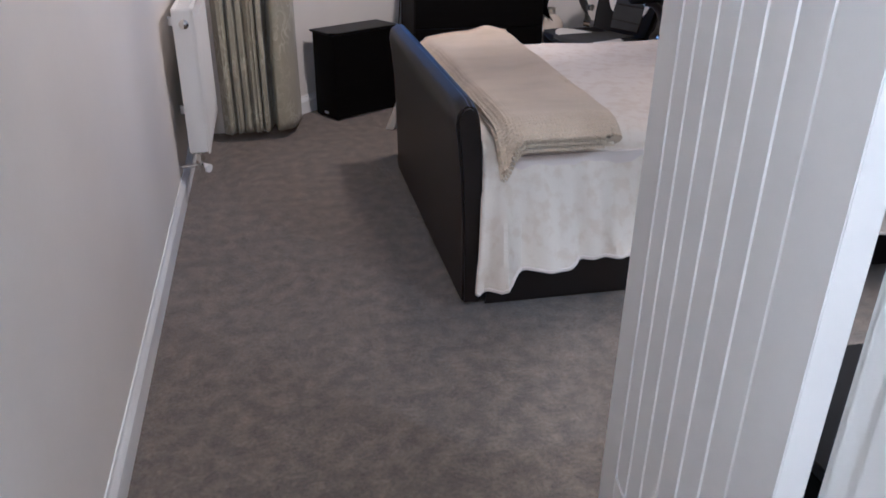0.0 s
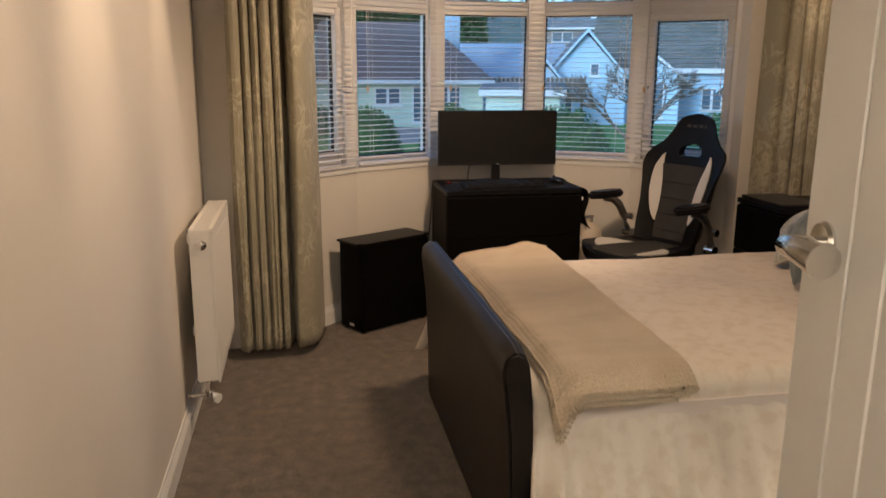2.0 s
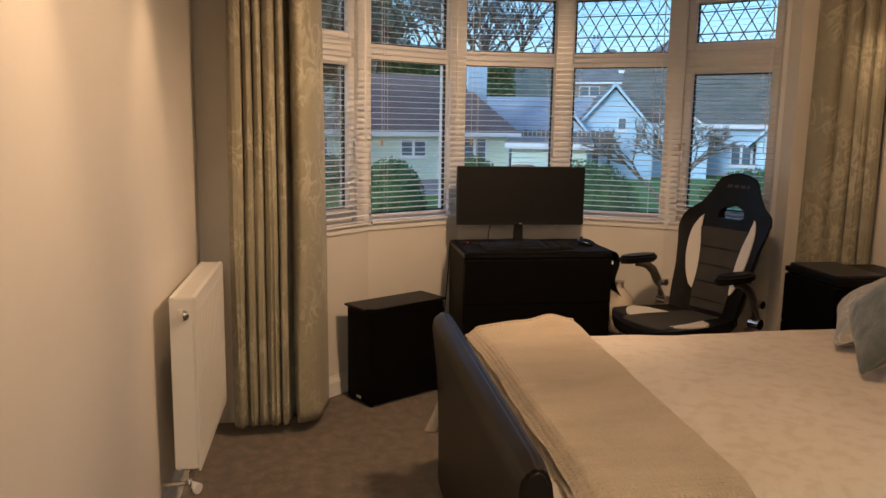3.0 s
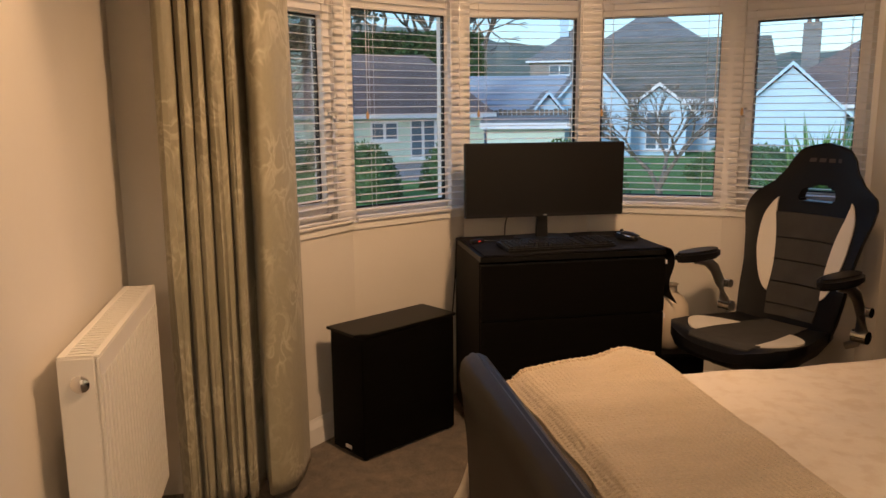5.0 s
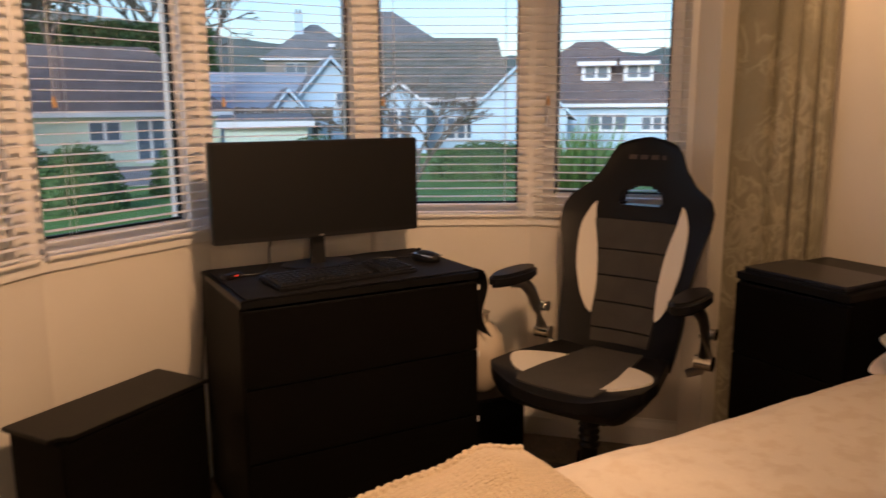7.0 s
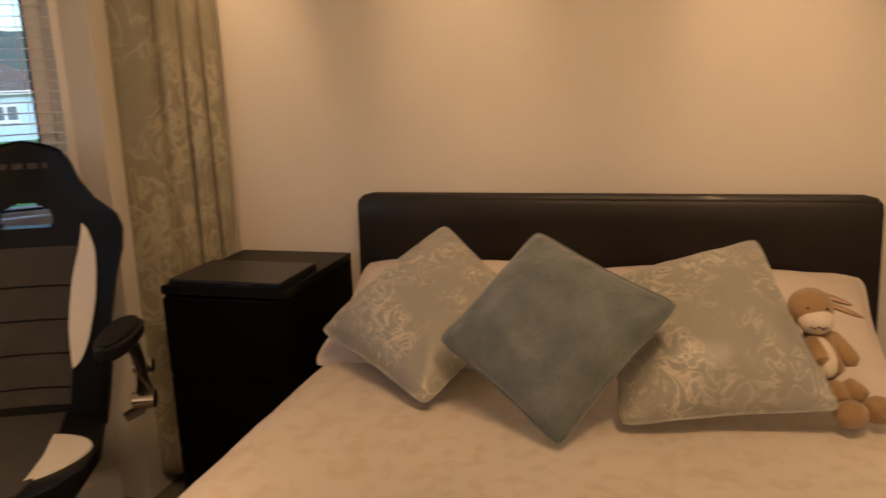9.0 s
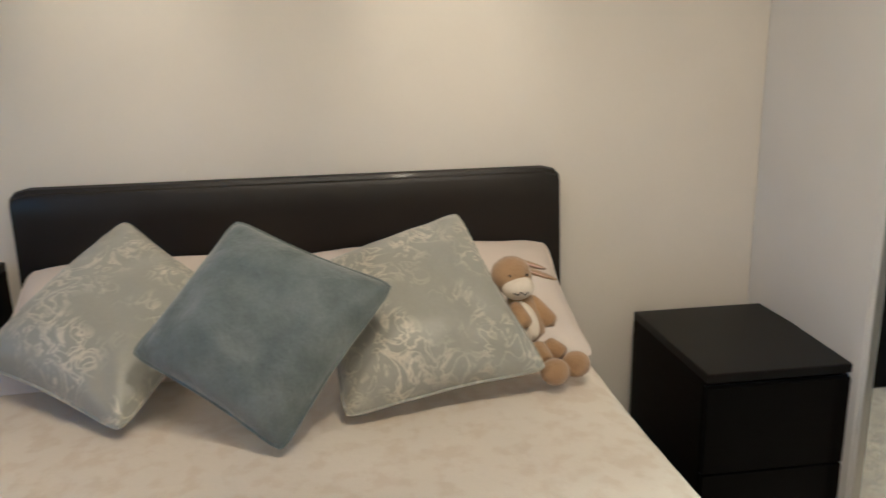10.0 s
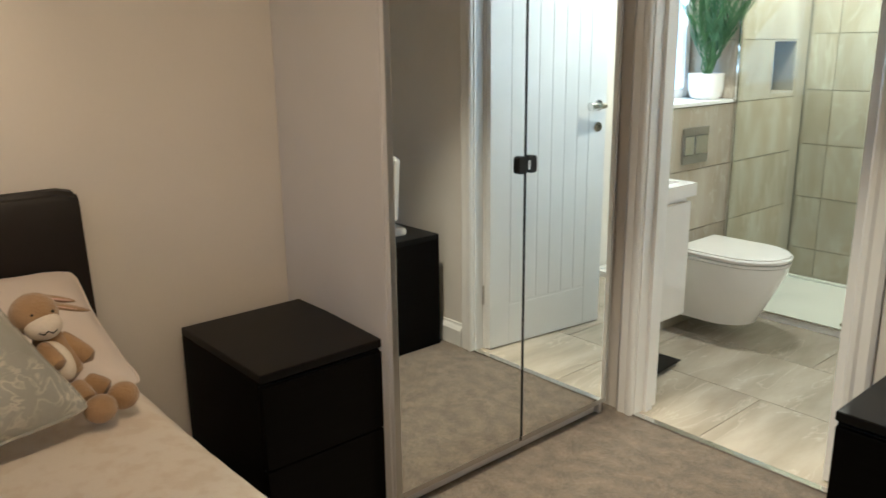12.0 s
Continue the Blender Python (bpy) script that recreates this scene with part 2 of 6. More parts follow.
ROOF = mat("brown_roof_tile", (0.17, 0.125, 0.105), 0.85, second=(0.22, 0.165, 0.14), scale=1.2, fine=0.2, fine_scale=8, stretch=(1, 1, 3))
ROOFGREY = mat("grey_roof_tile", (0.18, 0.175, 0.165), 0.85, second=(0.24, 0.235, 0.22), scale=1.2, fine=0.2, fine_scale=8, stretch=(1, 1, 3))
# House panes: base colour lightened towards blue to stand in for reflected sky.
SKYGLASS = mat("sky_tinted_pane", (0.13, 0.17, 0.21), 0.1)
BARK = mat("grey_bark", (0.16, 0.13, 0.10), 0.9, fine=0.2, fine_scale=15)
HEDGE = mat("hedge_green", (0.045, 0.09, 0.025), 0.8, second=(0.085, 0.15, 0.045), scale=3, fine=0.4, fine_scale=14)
TWIGS = mat("winter_foliage", (0.10, 0.125, 0.085), 0.9, second=(0.16, 0.18, 0.13), scale=3, fine=0.3, fine_scale=14)
WOODS = mat("winter_woodland", (0.13, 0.155, 0.105), 0.95, second=(0.21, 0.21, 0.155), scale=0.12, fine=0.4, fine_scale=0.9, detail=8)

knit(THROW, 0.011, 0.014)

# ---- mesh helpers ----


def part(name, bm, material, parent=None, label="", smooth=False, bevel=0.0, segments=2):
    """Links a bmesh as one mesh object."""
    bmesh.ops.recalc_face_normals(bm, faces=bm.faces)
    if bevel:
        bmesh.ops.bevel(bm, geom=[e for e in bm.edges if len(e.link_faces) == 2 and e.calc_face_angle(0) > 0.6], offset=bevel, segments=segments, affect="EDGES", clamp_overlap=True)
    me = bpy.data.meshes.new(name)
    bm.to_mesh(me)
    bm.free()
    for m in material if isinstance(material, (list, tuple)) else [material]:
        me.materials.append(m)
    if smooth:
        me.polygons.foreach_set("use_smooth", [True] * len(me.polygons))
        me.set_sharp_from_angle(angle=radians(40))
    ob = new(name, me)
    if parent:
        ob.parent = parent
    if label:
        ob["label"] = label
    return ob


def thing(name, m, label, category, group="", kind=""):
    ob = new(name)
    ob.matrix_world = m
    ob.empty_display_size = 0.1
    return tagged(ob, label, category, group, kind)


def add_box(bm, lo, hi, m=None):
    """Adds a box between two corners."""
    lo, hi = Vector(lo), Vector(hi)
    vs = [bm.verts.new(Vector((x, y, z))) for x in (lo.x, hi.x) for y in (lo.y, hi.y) for z in (lo.z, hi.z)]
    for q in ((0, 1, 3, 2), (4, 6, 7, 5), (0, 4, 5, 1), (2, 3, 7, 6), (0, 2, 6, 4), (1, 5, 7, 3)):
        bm.faces.new([vs[i] for i in q])
    if m is not None:
        bmesh.ops.transform(bm, matrix=m, verts=vs)
    return vs


def box(lo, hi, m=None):
    bm = bmesh.new()
    add_box(bm, lo, hi, m)
    return bm


def prism(outline, lo, hi, axis="z", bm=None):
    """An outline of 2D points drawn out from lo to hi."""
    bm = bm or bmesh.new()

    def at(p, h):
        return {"z": (p[0], p[1], h), "y": (p[0], h, p[1]), "x": (h, p[0], p[1])}[axis]
    a = [bm.verts.new(at(p, lo)) for p in outline]
    b = [bm.verts.new(at(p, hi)) for p in outline]
    n = len(outline)
    bm.faces.new(a), bm.faces.new(b[::-1])
    for i in range(n):
        bm.faces.new((a[i], a[(i + 1) % n], b[(i + 1) % n], b[i]))
    return bm


def lathe(profile, steps=24, bm=None, m=None):
    """Turns (radius, height) points round z."""
    bm = bm or bmesh.new()
    rings, made = [], []
    for r, z in profile:
        ring = [bm.verts.new((max(r, 1e-4) * math.cos(2 * math.pi * i / steps), max(r, 1e-4) * math.sin(2 * math.pi * i / steps), z)) for i in range(steps)]
        rings.append(ring)
        made += ring
    for a, b in zip(rings, rings[1:]):
        for i in range(steps):
            bm.faces.new((a[i], a[(i + 1) % steps], b[(i + 1) % steps], b[i]))
    bm.faces.new(rings[0][::-1]), bm.faces.new(rings[-1])
    if m is not None:
        bmesh.ops.transform(bm, matrix=m, verts=made)
    return bm


def tube(points, radius, steps=8, bm=None, flat=1.0):
    """A round bar along points; radius may be a list."""
    bm = bm or bmesh.new()
    pts = [Vector(p) for p in points]
    rings = []
    for i, p in enumerate(pts):
        d = (pts[min(i + 1, len(pts) - 1)] - pts[max(i - 1, 0)]).normalized()
        u = d.cross(Vector((0, 0, 1)) if abs(d.z) < 0.9 else Vector((1, 0, 0))).normalized()
        v = d.cross(u)
        r = radius[i] if isinstance(radius, (list, tuple)) else radius
        rings.append([bm.verts.new(p + r * (math.cos(2 * math.pi * k / steps) * u * flat + math.sin(2 * math.pi * k / steps) * v)) for k in range(steps)])
    for a, b in zip(rings, rings[1:]):
        for k in range(steps):
            bm.faces.new((a[k], a[(k + 1) % steps], b[(k + 1) % steps], b[k]))
    bm.faces.new(rings[0][::-1]), bm.faces.new(rings[-1])
    return bm


def blob(bm, centre, size, m=None, rings=10, steps=14, index=0):
    """An ellipsoid with half sizes."""
    before = len(bm.faces)
    r = bmesh.ops.create_uvsphere(bm, u_segments=steps, v_segments=rings, radius=1)
    mm = Matrix.Translation(centre) @ (m or Matrix()) @ Matrix.Diagonal((*size, 1))
    bmesh.ops.transform(bm, matrix=mm, verts=r["verts"])
    bm.faces.ensure_lookup_table()
    for f in bm.faces[before:]:
        f.material_index = index


def shell(cols, rows, place, depth, keep=None):
    """A padded sheet: place(u, v) gives its front, depth(u, v) the vector to its back; u and v run 0 to 1."""
    bm = bmesh.new()
    front = [[bm.verts.new(place(i / cols, j / rows)) for i in range(cols + 1)] for j in range(rows + 1)]
    back = [[bm.verts.new(Vector(place(i / cols, j / rows)) + Vector(depth(i / cols, j / rows))) for i in range(cols + 1)] for j in range(rows + 1)]

    def on(i, j):
        return 0 <= i < cols and 0 <= j < rows and (keep is None or keep((i + 0.5) / cols, (j + 0.5) / rows))
    for j in range(rows):
        for i in range(cols):
            if not on(i, j):
                continue
            bm.faces.new((front[j][i], front[j][i + 1], front[j + 1][i + 1], front[j + 1][i]))
            bm.faces.new((back[j][i], back[j + 1][i], back[j + 1][i + 1], back[j][i + 1]))
            for di, dj, a, b in ((-1, 0, (j + 1, i), (j, i)), (1, 0, (j, i + 1), (j + 1, i + 1)), (0, -1, (j, i), (j, i + 1)), (0, 1, (j + 1, i + 1), (j + 1, i))):
                if not on(i + di, j + dj):
                    bm.faces.new((front[a[0]][a[1]], back[a[0]][a[1]], back[b[0]][b[1]], front[b[0]][b[1]]))
    bmesh.ops.delete(bm, geom=[v for v in bm.verts if not v.link_faces], context="VERTS")
    return bm


def lerp_table(table, x):
    """Straight lines between (x, value) points."""
    if x <= table[0][0]:
        return table[0][1]
    for (a, fa), (b, fb) in zip(table, table[1:]):
        if x <= b:
            return fa + (fb - fa) * (x - a) / (b - a)
    return table[-1][1]


def smoothstep(a, b, x):
    k = min(1, max(0, (x - a) / (b - a)))
    return k * k * (3 - 2 * k)


def structure(name, bm, material, label="", **kw):
    return tagged(part(name, bm, material, None, label, **kw), kind="structure")

# ---- structure of the bedroom ----
LEFT, RIGHT, SOUTH, NORTH, TOP = -0.43, 2.875, 0.57, 4.45, 2.42
BAY = [(-0.04, 4.56), (0.38, 4.98), (0.93, 5.28), (1.55, 5.28), (2.10, 4.98), (2.52, 4.56)]
SILL, HEAD = 0.90, 2.24

bm = bmesh.new()
for lo, hi in (((LEFT - 0.3, SOUTH - 0.13, -0.06), (RIGHT, 5.6, 0)), ((-1.4, -1.9, -0.06), (0.95, SOUTH - 0.13, 0))):
    add_box(bm, lo, hi)
tagged(part("floor", bm, CARPET, None, "brown mottled cut pile carpet"), kind="structure")
structure("ceiling", box((-1.5, -2.0, TOP), (3.2, 4.56, TOP + 0.1)), CEIL, "plain white painted ceiling")
structure("bay_ceiling", prism([(-0.2, 4.56), *[(x, y + 0.3) for x, y in BAY[1:5]], (2.7, 4.56)], HEAD, HEAD + 0.3), CEIL, "white painted bay ceiling")
structure("wall_west", box((LEFT - 0.12, -0.9, 0), (LEFT, 4.62, TOP)), WALL, "warm cream painted plaster wall")
structure("wall_east", box((RIGHT, SOUTH - 0.13, 0), (RIGHT + 0.12, 4.7, TOP)), WALL, "warm cream painted plaster wall")
bm = box((LEFT, NORTH, 0), (-0.04, 4.62, TOP))
add_box(bm, (2.52, NORTH, 0), (RIGHT, 4.62, TOP))
add_box(bm, (-0.04, NORTH, HEAD), (2.52, 4.56, TOP))
structure("wall_north", bm, WALL, "cream painted wall beside the bay window")
# south wall with two doorways
E0, E1, S0, S1, DH = -0.34, 0.625, 1.43, 2.16, 2.0
bm = bmesh.new()
for a, b, z in ((LEFT, E0, 0), (E1 + 0.004, S0, 0), (S1, RIGHT, 0), (E0, E1 + 0.004, DH), (S0, S1, DH)):
    add_box(bm, (a, SOUTH - 0.13, z), (b, SOUTH, TOP))
structure("wall_south", bm, WALL, "cream painted wall with two doorways")
bm = bmesh.new()
for lo, hi in (((-1.5, -1.9, 0), (-1.4, -0.9, TOP)), ((-1.4, -2.0, 0), (0.95, -1.9, TOP)), ((0.95, -1.9, 0), (1.0, SOUTH - 0.13, TOP)), ((-1.4, -0.9, 0), (LEFT - 0.12, -0.8, TOP)), ((LEFT - 0.12, -0.8, 0), (LEFT - 0.02, SOUTH - 0.13, TOP))):
    add_box(bm, lo, hi)
structure("wall_hall", bm, WALL, "cream painted hallway wall")


def facet(i, off=0.0):
    """The middle, direction and length of one bay facet, off metres outwards."""
    a, b = Vector((*BAY[i], 0)), Vector((*BAY[i + 1], 0))
    d = (b - a).normalized()
    n = Vector((-d.y, d.x, 0))
    return Matrix(((d.x, n.x, 0, (a.x + b.x) / 2 + n.x * off), (d.y, n.y, 0, (a.y + b.y) / 2 + n.y * off), (0, 0, 1, 0), (0, 0, 0, 1))), (b - a).length


bm = prism([*BAY, (2.73, 4.70), (2.20, 5.22), (1.61, 5.53), (0.87, 5.53), (0.28, 5.22), (-0.25, 4.70)], -0.45, SILL - 0.03)
structure("wall_bay", bm, WALL, "cream painted wall under the bay window")
bm = bmesh.new()
for i in range(5):
    m, w = facet(i)
    add_box(bm, (-w / 2 - 0.003 * i, -0.012, SILL - 0.03), (w / 2 + 0.05, 0.2, SILL + 0.001 * i), m)
structure("window_board", bm, WHITE, "white painted window board of the bay")

# skirting boards
SKIRT = [(0, 0), (0.016, 0), (0.016, 0.075), (0.011, 0.088), (0.006, 0.098), (0.004, 0.11), (0, 0.11)]


def skirt(name, a, b):
    """A moulded board from a to b, its face to the left of that way."""
    a, b = Vector((*a, 0)), Vector((*b, 0))
    d = (b - a).normalized()
    n = Vector((-d.y, d.x, 0))
    bm = bmesh.new()
    rings = [[bm.verts.new(p + n * u + Vector((0, 0, v))) for u, v in SKIRT] for p in (a, b)]
    k = len(SKIRT)
    bm.faces.new(rings[0]), bm.faces.new(rings[1][::-1])
    for i in range(k):
        bm.faces.new((rings[0][i], rings[1][i], rings[1][(i + 1) % k], rings[0][(i + 1) % k]))
    structure(name, bm, WHITE, "white moulded skirting board")


skirt("baseboard", (LEFT, NORTH), (LEFT, 0.6))
skirt("baseboard", (RIGHT, 1.7), (RIGHT, NORTH))
skirt("baseboard", (E1 + 0.08, SOUTH), (S0 - 0.075, SOUTH))
for i in range(5):
    skirt("baseboard", BAY[i + 1], BAY[i])

# door linings and architraves
ARCH = [(0, 0), (0.07, 0), (0.07, 0.010), (0.058, 0.018), (0.03, 0.014), (0.02, 0.020), (0.006, 0.020), (0, 0.014)]


def doorway(x0, x1, name):
    """Lining, stops and architraves on the room side of an opening in the south wall."""
    bm = bmesh.new()
    for a, b in ((x0, x0 + 0.006), (x1 - 0.006, x1)):
        add_box(bm, (a, SOUTH - 0.134, 0), (b, SOUTH + 0.002, DH))
    add_box(bm, (x0 + 0.006, SOUTH - 0.134, DH - 0.006), (x1 - 0.006, SOUTH + 0.002, DH))
    structure(name + "_lining", bm, WHITE, "white painted door lining")
    for s, x in ((1, x1), (-1, x0)):
        bm = prism([(x + s * u, SOUTH + 0.002 + v) for u, v in ARCH], 0.0, DH + 0.07)
        structure(name + "_architrave", bm, WHITE, "white moulded architrave")
        bm = prism([(x - s * 0.006, SOUTH - 0.09), (x - s * 0.02, SOUTH - 0.09), (x - s * 0.02, SOUTH - 0.05), (x - s * 0.006, SOUTH - 0.05)], 0, DH - 0.006)
        structure(name + "_stop", bm, WHITE, "white door stop")
    bm = prism([(DH + u, SOUTH + 0.0015 + v) for u, v in ARCH], x0, x1, "x")
    bmesh.ops.transform(bm, matrix=Matrix(((1, 0, 0, 0), (0, 0, 1, 0), (0, 1, 0, 0), (0, 0, 0, 1))), verts=bm.verts)
    structure(name + "_architrave_head", bm, WHITE, "white moulded architrave")


doorway(E0, E1, "entry")
doorway(S0, S1, "bathroom_door")
structure("threshold_strip", box((S0, SOUTH - 0.02, 0.0), (S1, SOUTH + 0.012, 0.006)), CHROME, "chrome carpet threshold strip", bevel=0.002)


def plank_door(name, m, width, height, label, thick=0.038, knob=1.03, side=1, lock=True):
    """A cottage door: x from the hinge along the leaf, y its thickness."""
    d = thing(name, m, label, "door", kind="")
    rail, stile, n = 0.2, 0.11, 6
    bm = box((0.002, 0.003, 0.01), (width - 0.002, thick - 0.003, height - 0.002))
    part("core", bm, WHITE, d)
    for lo, hi in (((0, 0, 0.008), (stile, thick, height)), ((width - stile, 0, 0.008), (width, thick, height)), ((stile, 0, 0.008), (width - stile, thick, rail)), ((stile, 0, height - 0.11), (width - stile, thick, height))):
        part("stile" if hi[2] - lo[2] > 1 else "rail", box(lo, hi), WHITE, d, bevel=0.0015)
    w = (width - 2 * stile) / n
    for i in range(n):
        part("board", box((stile + i * w + 0.0006, 0.0005, rail + 0.006), (stile + (i + 1) * w - 0.0006, thick - 0.0005, height - 0.116)), WHITE, d, bevel=0.0065, segments=1)
    hx = width - 0.055
    for s, y in ((-1, 0.0), (1, thick)):
        ro = lathe([(0.0, 0), (0.026, 0), (0.027, 0.004), (0.024, 0.009), (0.0, 0.010)], 24, m=Matrix.Translation((hx, y, knob)) @ Matrix.Rotation(radians(-90 * s), 4, "X"))
        h = part("door_handle", ro, CHROME, d, "chrome lever handle on a round rose", smooth=True)
        part("lever", tube([(hx, y, knob), (hx, y + s * 0.03, knob), (hx, y + s * 0.048, knob), (hx - 0.012, y + s * 0.054, knob), (hx - 0.055, y + s * 0.055, knob + 0.002), (hx - 0.10, y + s * 0.05, knob)], [0.009, 0.009, 0.011, 0.013, 0.016, 0.021], 12), CHROME, h, smooth=True)
        ro = lathe([(0.0, 0), (0.024, 0), (0.025, 0.004), (0.022, 0.008), (0.0, 0.009)], 20, m=Matrix.Translation((hx, y, knob - 0.10)) @ Matrix.Rotation(radians(-90 * s), 4, "X"))
        if lock:
            part("lock_rose", ro, CHROME, d, smooth=True)
        else:
            ro.free()
    for z in (0.26, height - 0.25):
        part("hinge", tube([(-0.004, -0.004 if side > 0 else thick + 0.004, z - 0.045), (-0.004, -0.004 if side > 0 else thick + 0.004, z + 0.045)], 0.008, 10), STEEL, d, smooth=True)
        part("hinge_plate", box((0.0, -0.002, z - 0.05), (0.03, 0.0, z + 0.05)), STEEL, d)
    return d


ENTRY_FREE, ENTRY_HINGE = Vector((0.70, 1.29)), Vector((0.570, 0.60))
way = ENTRY_FREE - ENTRY_HINGE
plank_door("door", pose(ENTRY_HINGE.x + 0.037, ENTRY_HINGE.y - 0.012, 0, 0, 0, math.degrees(math.atan2(way.y, way.x))), way.length, 1.98, "open white cottage style door with vertical boards and chrome handle", knob=1.245, lock=False)
plank_door("door", pose(S0 + 0.012, SOUTH - 0.055, 0.0, 0, 0, -83), 0.69, 1.97, "open white boarded bathroom door with chrome handle", knob=1.08)

# ---- bathroom shell ----
BW, BE, BS, BOX, BTOP = 1.0, 2.87, -1.57, 2.60, 2.36
NIB = SOUTH - 0.13
structure("bathroom_ceiling", box((BW, BS, BTOP), (BE + 0.1, NIB, BTOP + 0.05)), CEIL, "white bathroom ceiling")
bm = box((BW - 0.001, BS - 0.12, 0), (BE + 0.2, BS - 0.012, TOP))
structure("wall_bathroom_back", bm, GROUT, "tiled shower wall")
bm = box((BOX + 0.012, BS, 0), (BE, NIB, 1.07))
add_box(bm, (BE, BS, 0), (BE + 0.12, NIB, TOP))
add_box(bm, (BOX + 0.012, BS, 1.07), (BE, -0.79, 1.10))
add_box(bm, (BOX + 0.012, BS, 1.36), (BE, -0.79, TOP))
add_box(bm, (BOX + 0.012, BS, 1.10), (BE, -1.42, 1.36))
add_box(bm, (BOX + 0.012, -1.17, 1.10), (BE, -0.79, 1.36))
structure("wall_bathroom_side", bm, GROUT, "boxed bathroom wall with window ledge")
structure("bathroom_floor", box((BW, BS, -0.06), (BOX + 0.02, SOUTH - 0.02, -0.002)), GROUT, "tiled bathroom floor")

# ---- windows ----


def window(i):
    """One facet of the bay: frame, transom, glass below and leaded glass above."""
    m, w = facet(i, 0.08)
    win = tagged(new("window_%d" % (i + 1)), "white framed bay window pane with leaded glass light above", "window", "bay windows", "structure")
    win.matrix_world = m
    h = w / 2 + 0.035
    opening = i in (0, 4)
    f = 0.075
    glass0, glass1, tr0, tr1 = SILL + 0.045, 1.795, 1.79, 1.875
    bm = bmesh.new()
    for lo, hi in (((-h, 0, SILL), (-h + f, 0.07, HEAD)), ((h - f, 0.0005, SILL), (h, 0.0695, HEAD)), ((-h + f, 0, SILL), (h - f, 0.07, glass0)), ((-h + f, 0, HEAD - 0.06), (h - f, 0.07, HEAD)), ((-h + f, 0, tr0 + 0.005), (h - f, 0.07, tr1))):
        add_box(bm, lo, hi)
    part("window_frame", bm, UPVC, win, bevel=0.004)
    for a, b in ((glass0, tr0 + 0.005), (tr1, HEAD - 0.06)):
        x0, x1, z0, z1 = -h + f, h - f, a, b
        if opening:
            s = 0.045
            bm = bmesh.new()
            for lo, hi in (((x0, -0.018, z0), (x0 + s, 0.05, z1)), ((x1 - s, -0.018, z0), (x1, 0.05, z1)), ((x0 + s, -0.018, z0), (x1 - s, 0.05, z0 + s)), ((x0 + s, -0.018, z1 - s), (x1 - s, 0.05, z1))):
                add_box(bm, lo, hi)
            sash = part("sash", bm, UPVC, win, bevel=0.004)
            if a < 1:
                hx = x1 - 0.02 if i == 0 else x0 + 0.02
                part("sash_handle", tube([(hx, -0.02, 1.36), (hx, -0.045, 1.36), (hx, -0.05, 1.32), (hx, -0.05, 1.25)], 0.008, 8), UPVC, sash, smooth=True)
            x0, x1, z0, z1 = x0 + s, x1 - s, z0 + s, z1 - s
        bm = bmesh.new()
        g = 0.007
        for lo, hi in (((x0, 0.012, z0), (x0 + g, 0.03, z1)), ((x1 - g, 0.012, z0), (x1, 0.03, z1)), ((x0 + g, 0.012, z0), (x1 - g, 0.03, z0 + g)), ((x0 + g, 0.012, z1 - g), (x1 - g, 0.03, z1))):
            add_box(bm, lo, hi)
        part("gasket", bm, GASKET, win)
        pane = part("pane", box((x0 + g, 0.018, z0 + g), (x1 - g, 0.024, z1 - g)), GLASS, win)
        pane.visible_shadow = False
        if a > 1.5:
            bm = bmesh.new()
            cx, cz, step = (x0 + x1) / 2, (z0 + z1) / 2, 0.078
            hw, hh = (x1 - x0) / 2 - g, (z1 - z0) / 2 - g
            for sgn in (-1, 1):
                for k in range(-8, 9):
                    o = k * step
                    pts = []
                    for q in np.linspace(-hh, hh, 15):
                        px = o + sgn * q * 0.6
                        if abs(px) <= hw:
                            pts.append((cx + px, 0.014, cz + q))
                    if len(pts) > 1:
                        tube([pts[0], pts[-1]], 0.0032, 4, bm)
            tube([(x0 + g, 0.014, cz - 0.06), (x1 - g, 0.014, cz - 0.06)], 0.0032, 4, bm)
            tube([(x0 + g, 0.014, cz + 0.06), (x1 - g, 0.014, cz + 0.06)], 0.0032, 4, bm)
            part("leading", bm, LEAD, pane)
    return win


for i in range(5):
    window(i)
for i in range(1, 5):
    a = Vector((*BAY[i], 0))
    n0, n1 = facet(i - 1)[0].col[1].xyz, facet(i)[0].col[1].xyz
    n = (n0 + n1).normalized()
    bm = bmesh.new()
    add_box(bm, (-0.05, 0.03, SILL), (0.05, 0.165, HEAD), Matrix.Translation(a) @ Matrix.Rotation(math.atan2(n.y, n.x) - math.pi / 2, 4, "Z"))
    structure("window_post", bm, UPVC, "white post between the bay windows", bevel=0.004)
for s, i in ((-1, 0), (1, 4)):
    m, w = facet(i, 0.0)
    bm = bmesh.new()
    add_box(bm, (s * w / 2 - 0.02, -0.004, SILL), (s * w / 2 + 0.06, 0.16, HEAD), m)
    structure("window_post", bm, UPVC, "white post at the end of the bay windows", bevel=0.004)
structure("bay_head", prism([(BAY[0][0] - 0.05, 4.57), *[(x, y + 0.02) for x, y in BAY[1:5]], (BAY[5][0] + 0.05, 4.57)], HEAD - 0.004, HEAD + 0.002), WHITE, "white bay soffit")


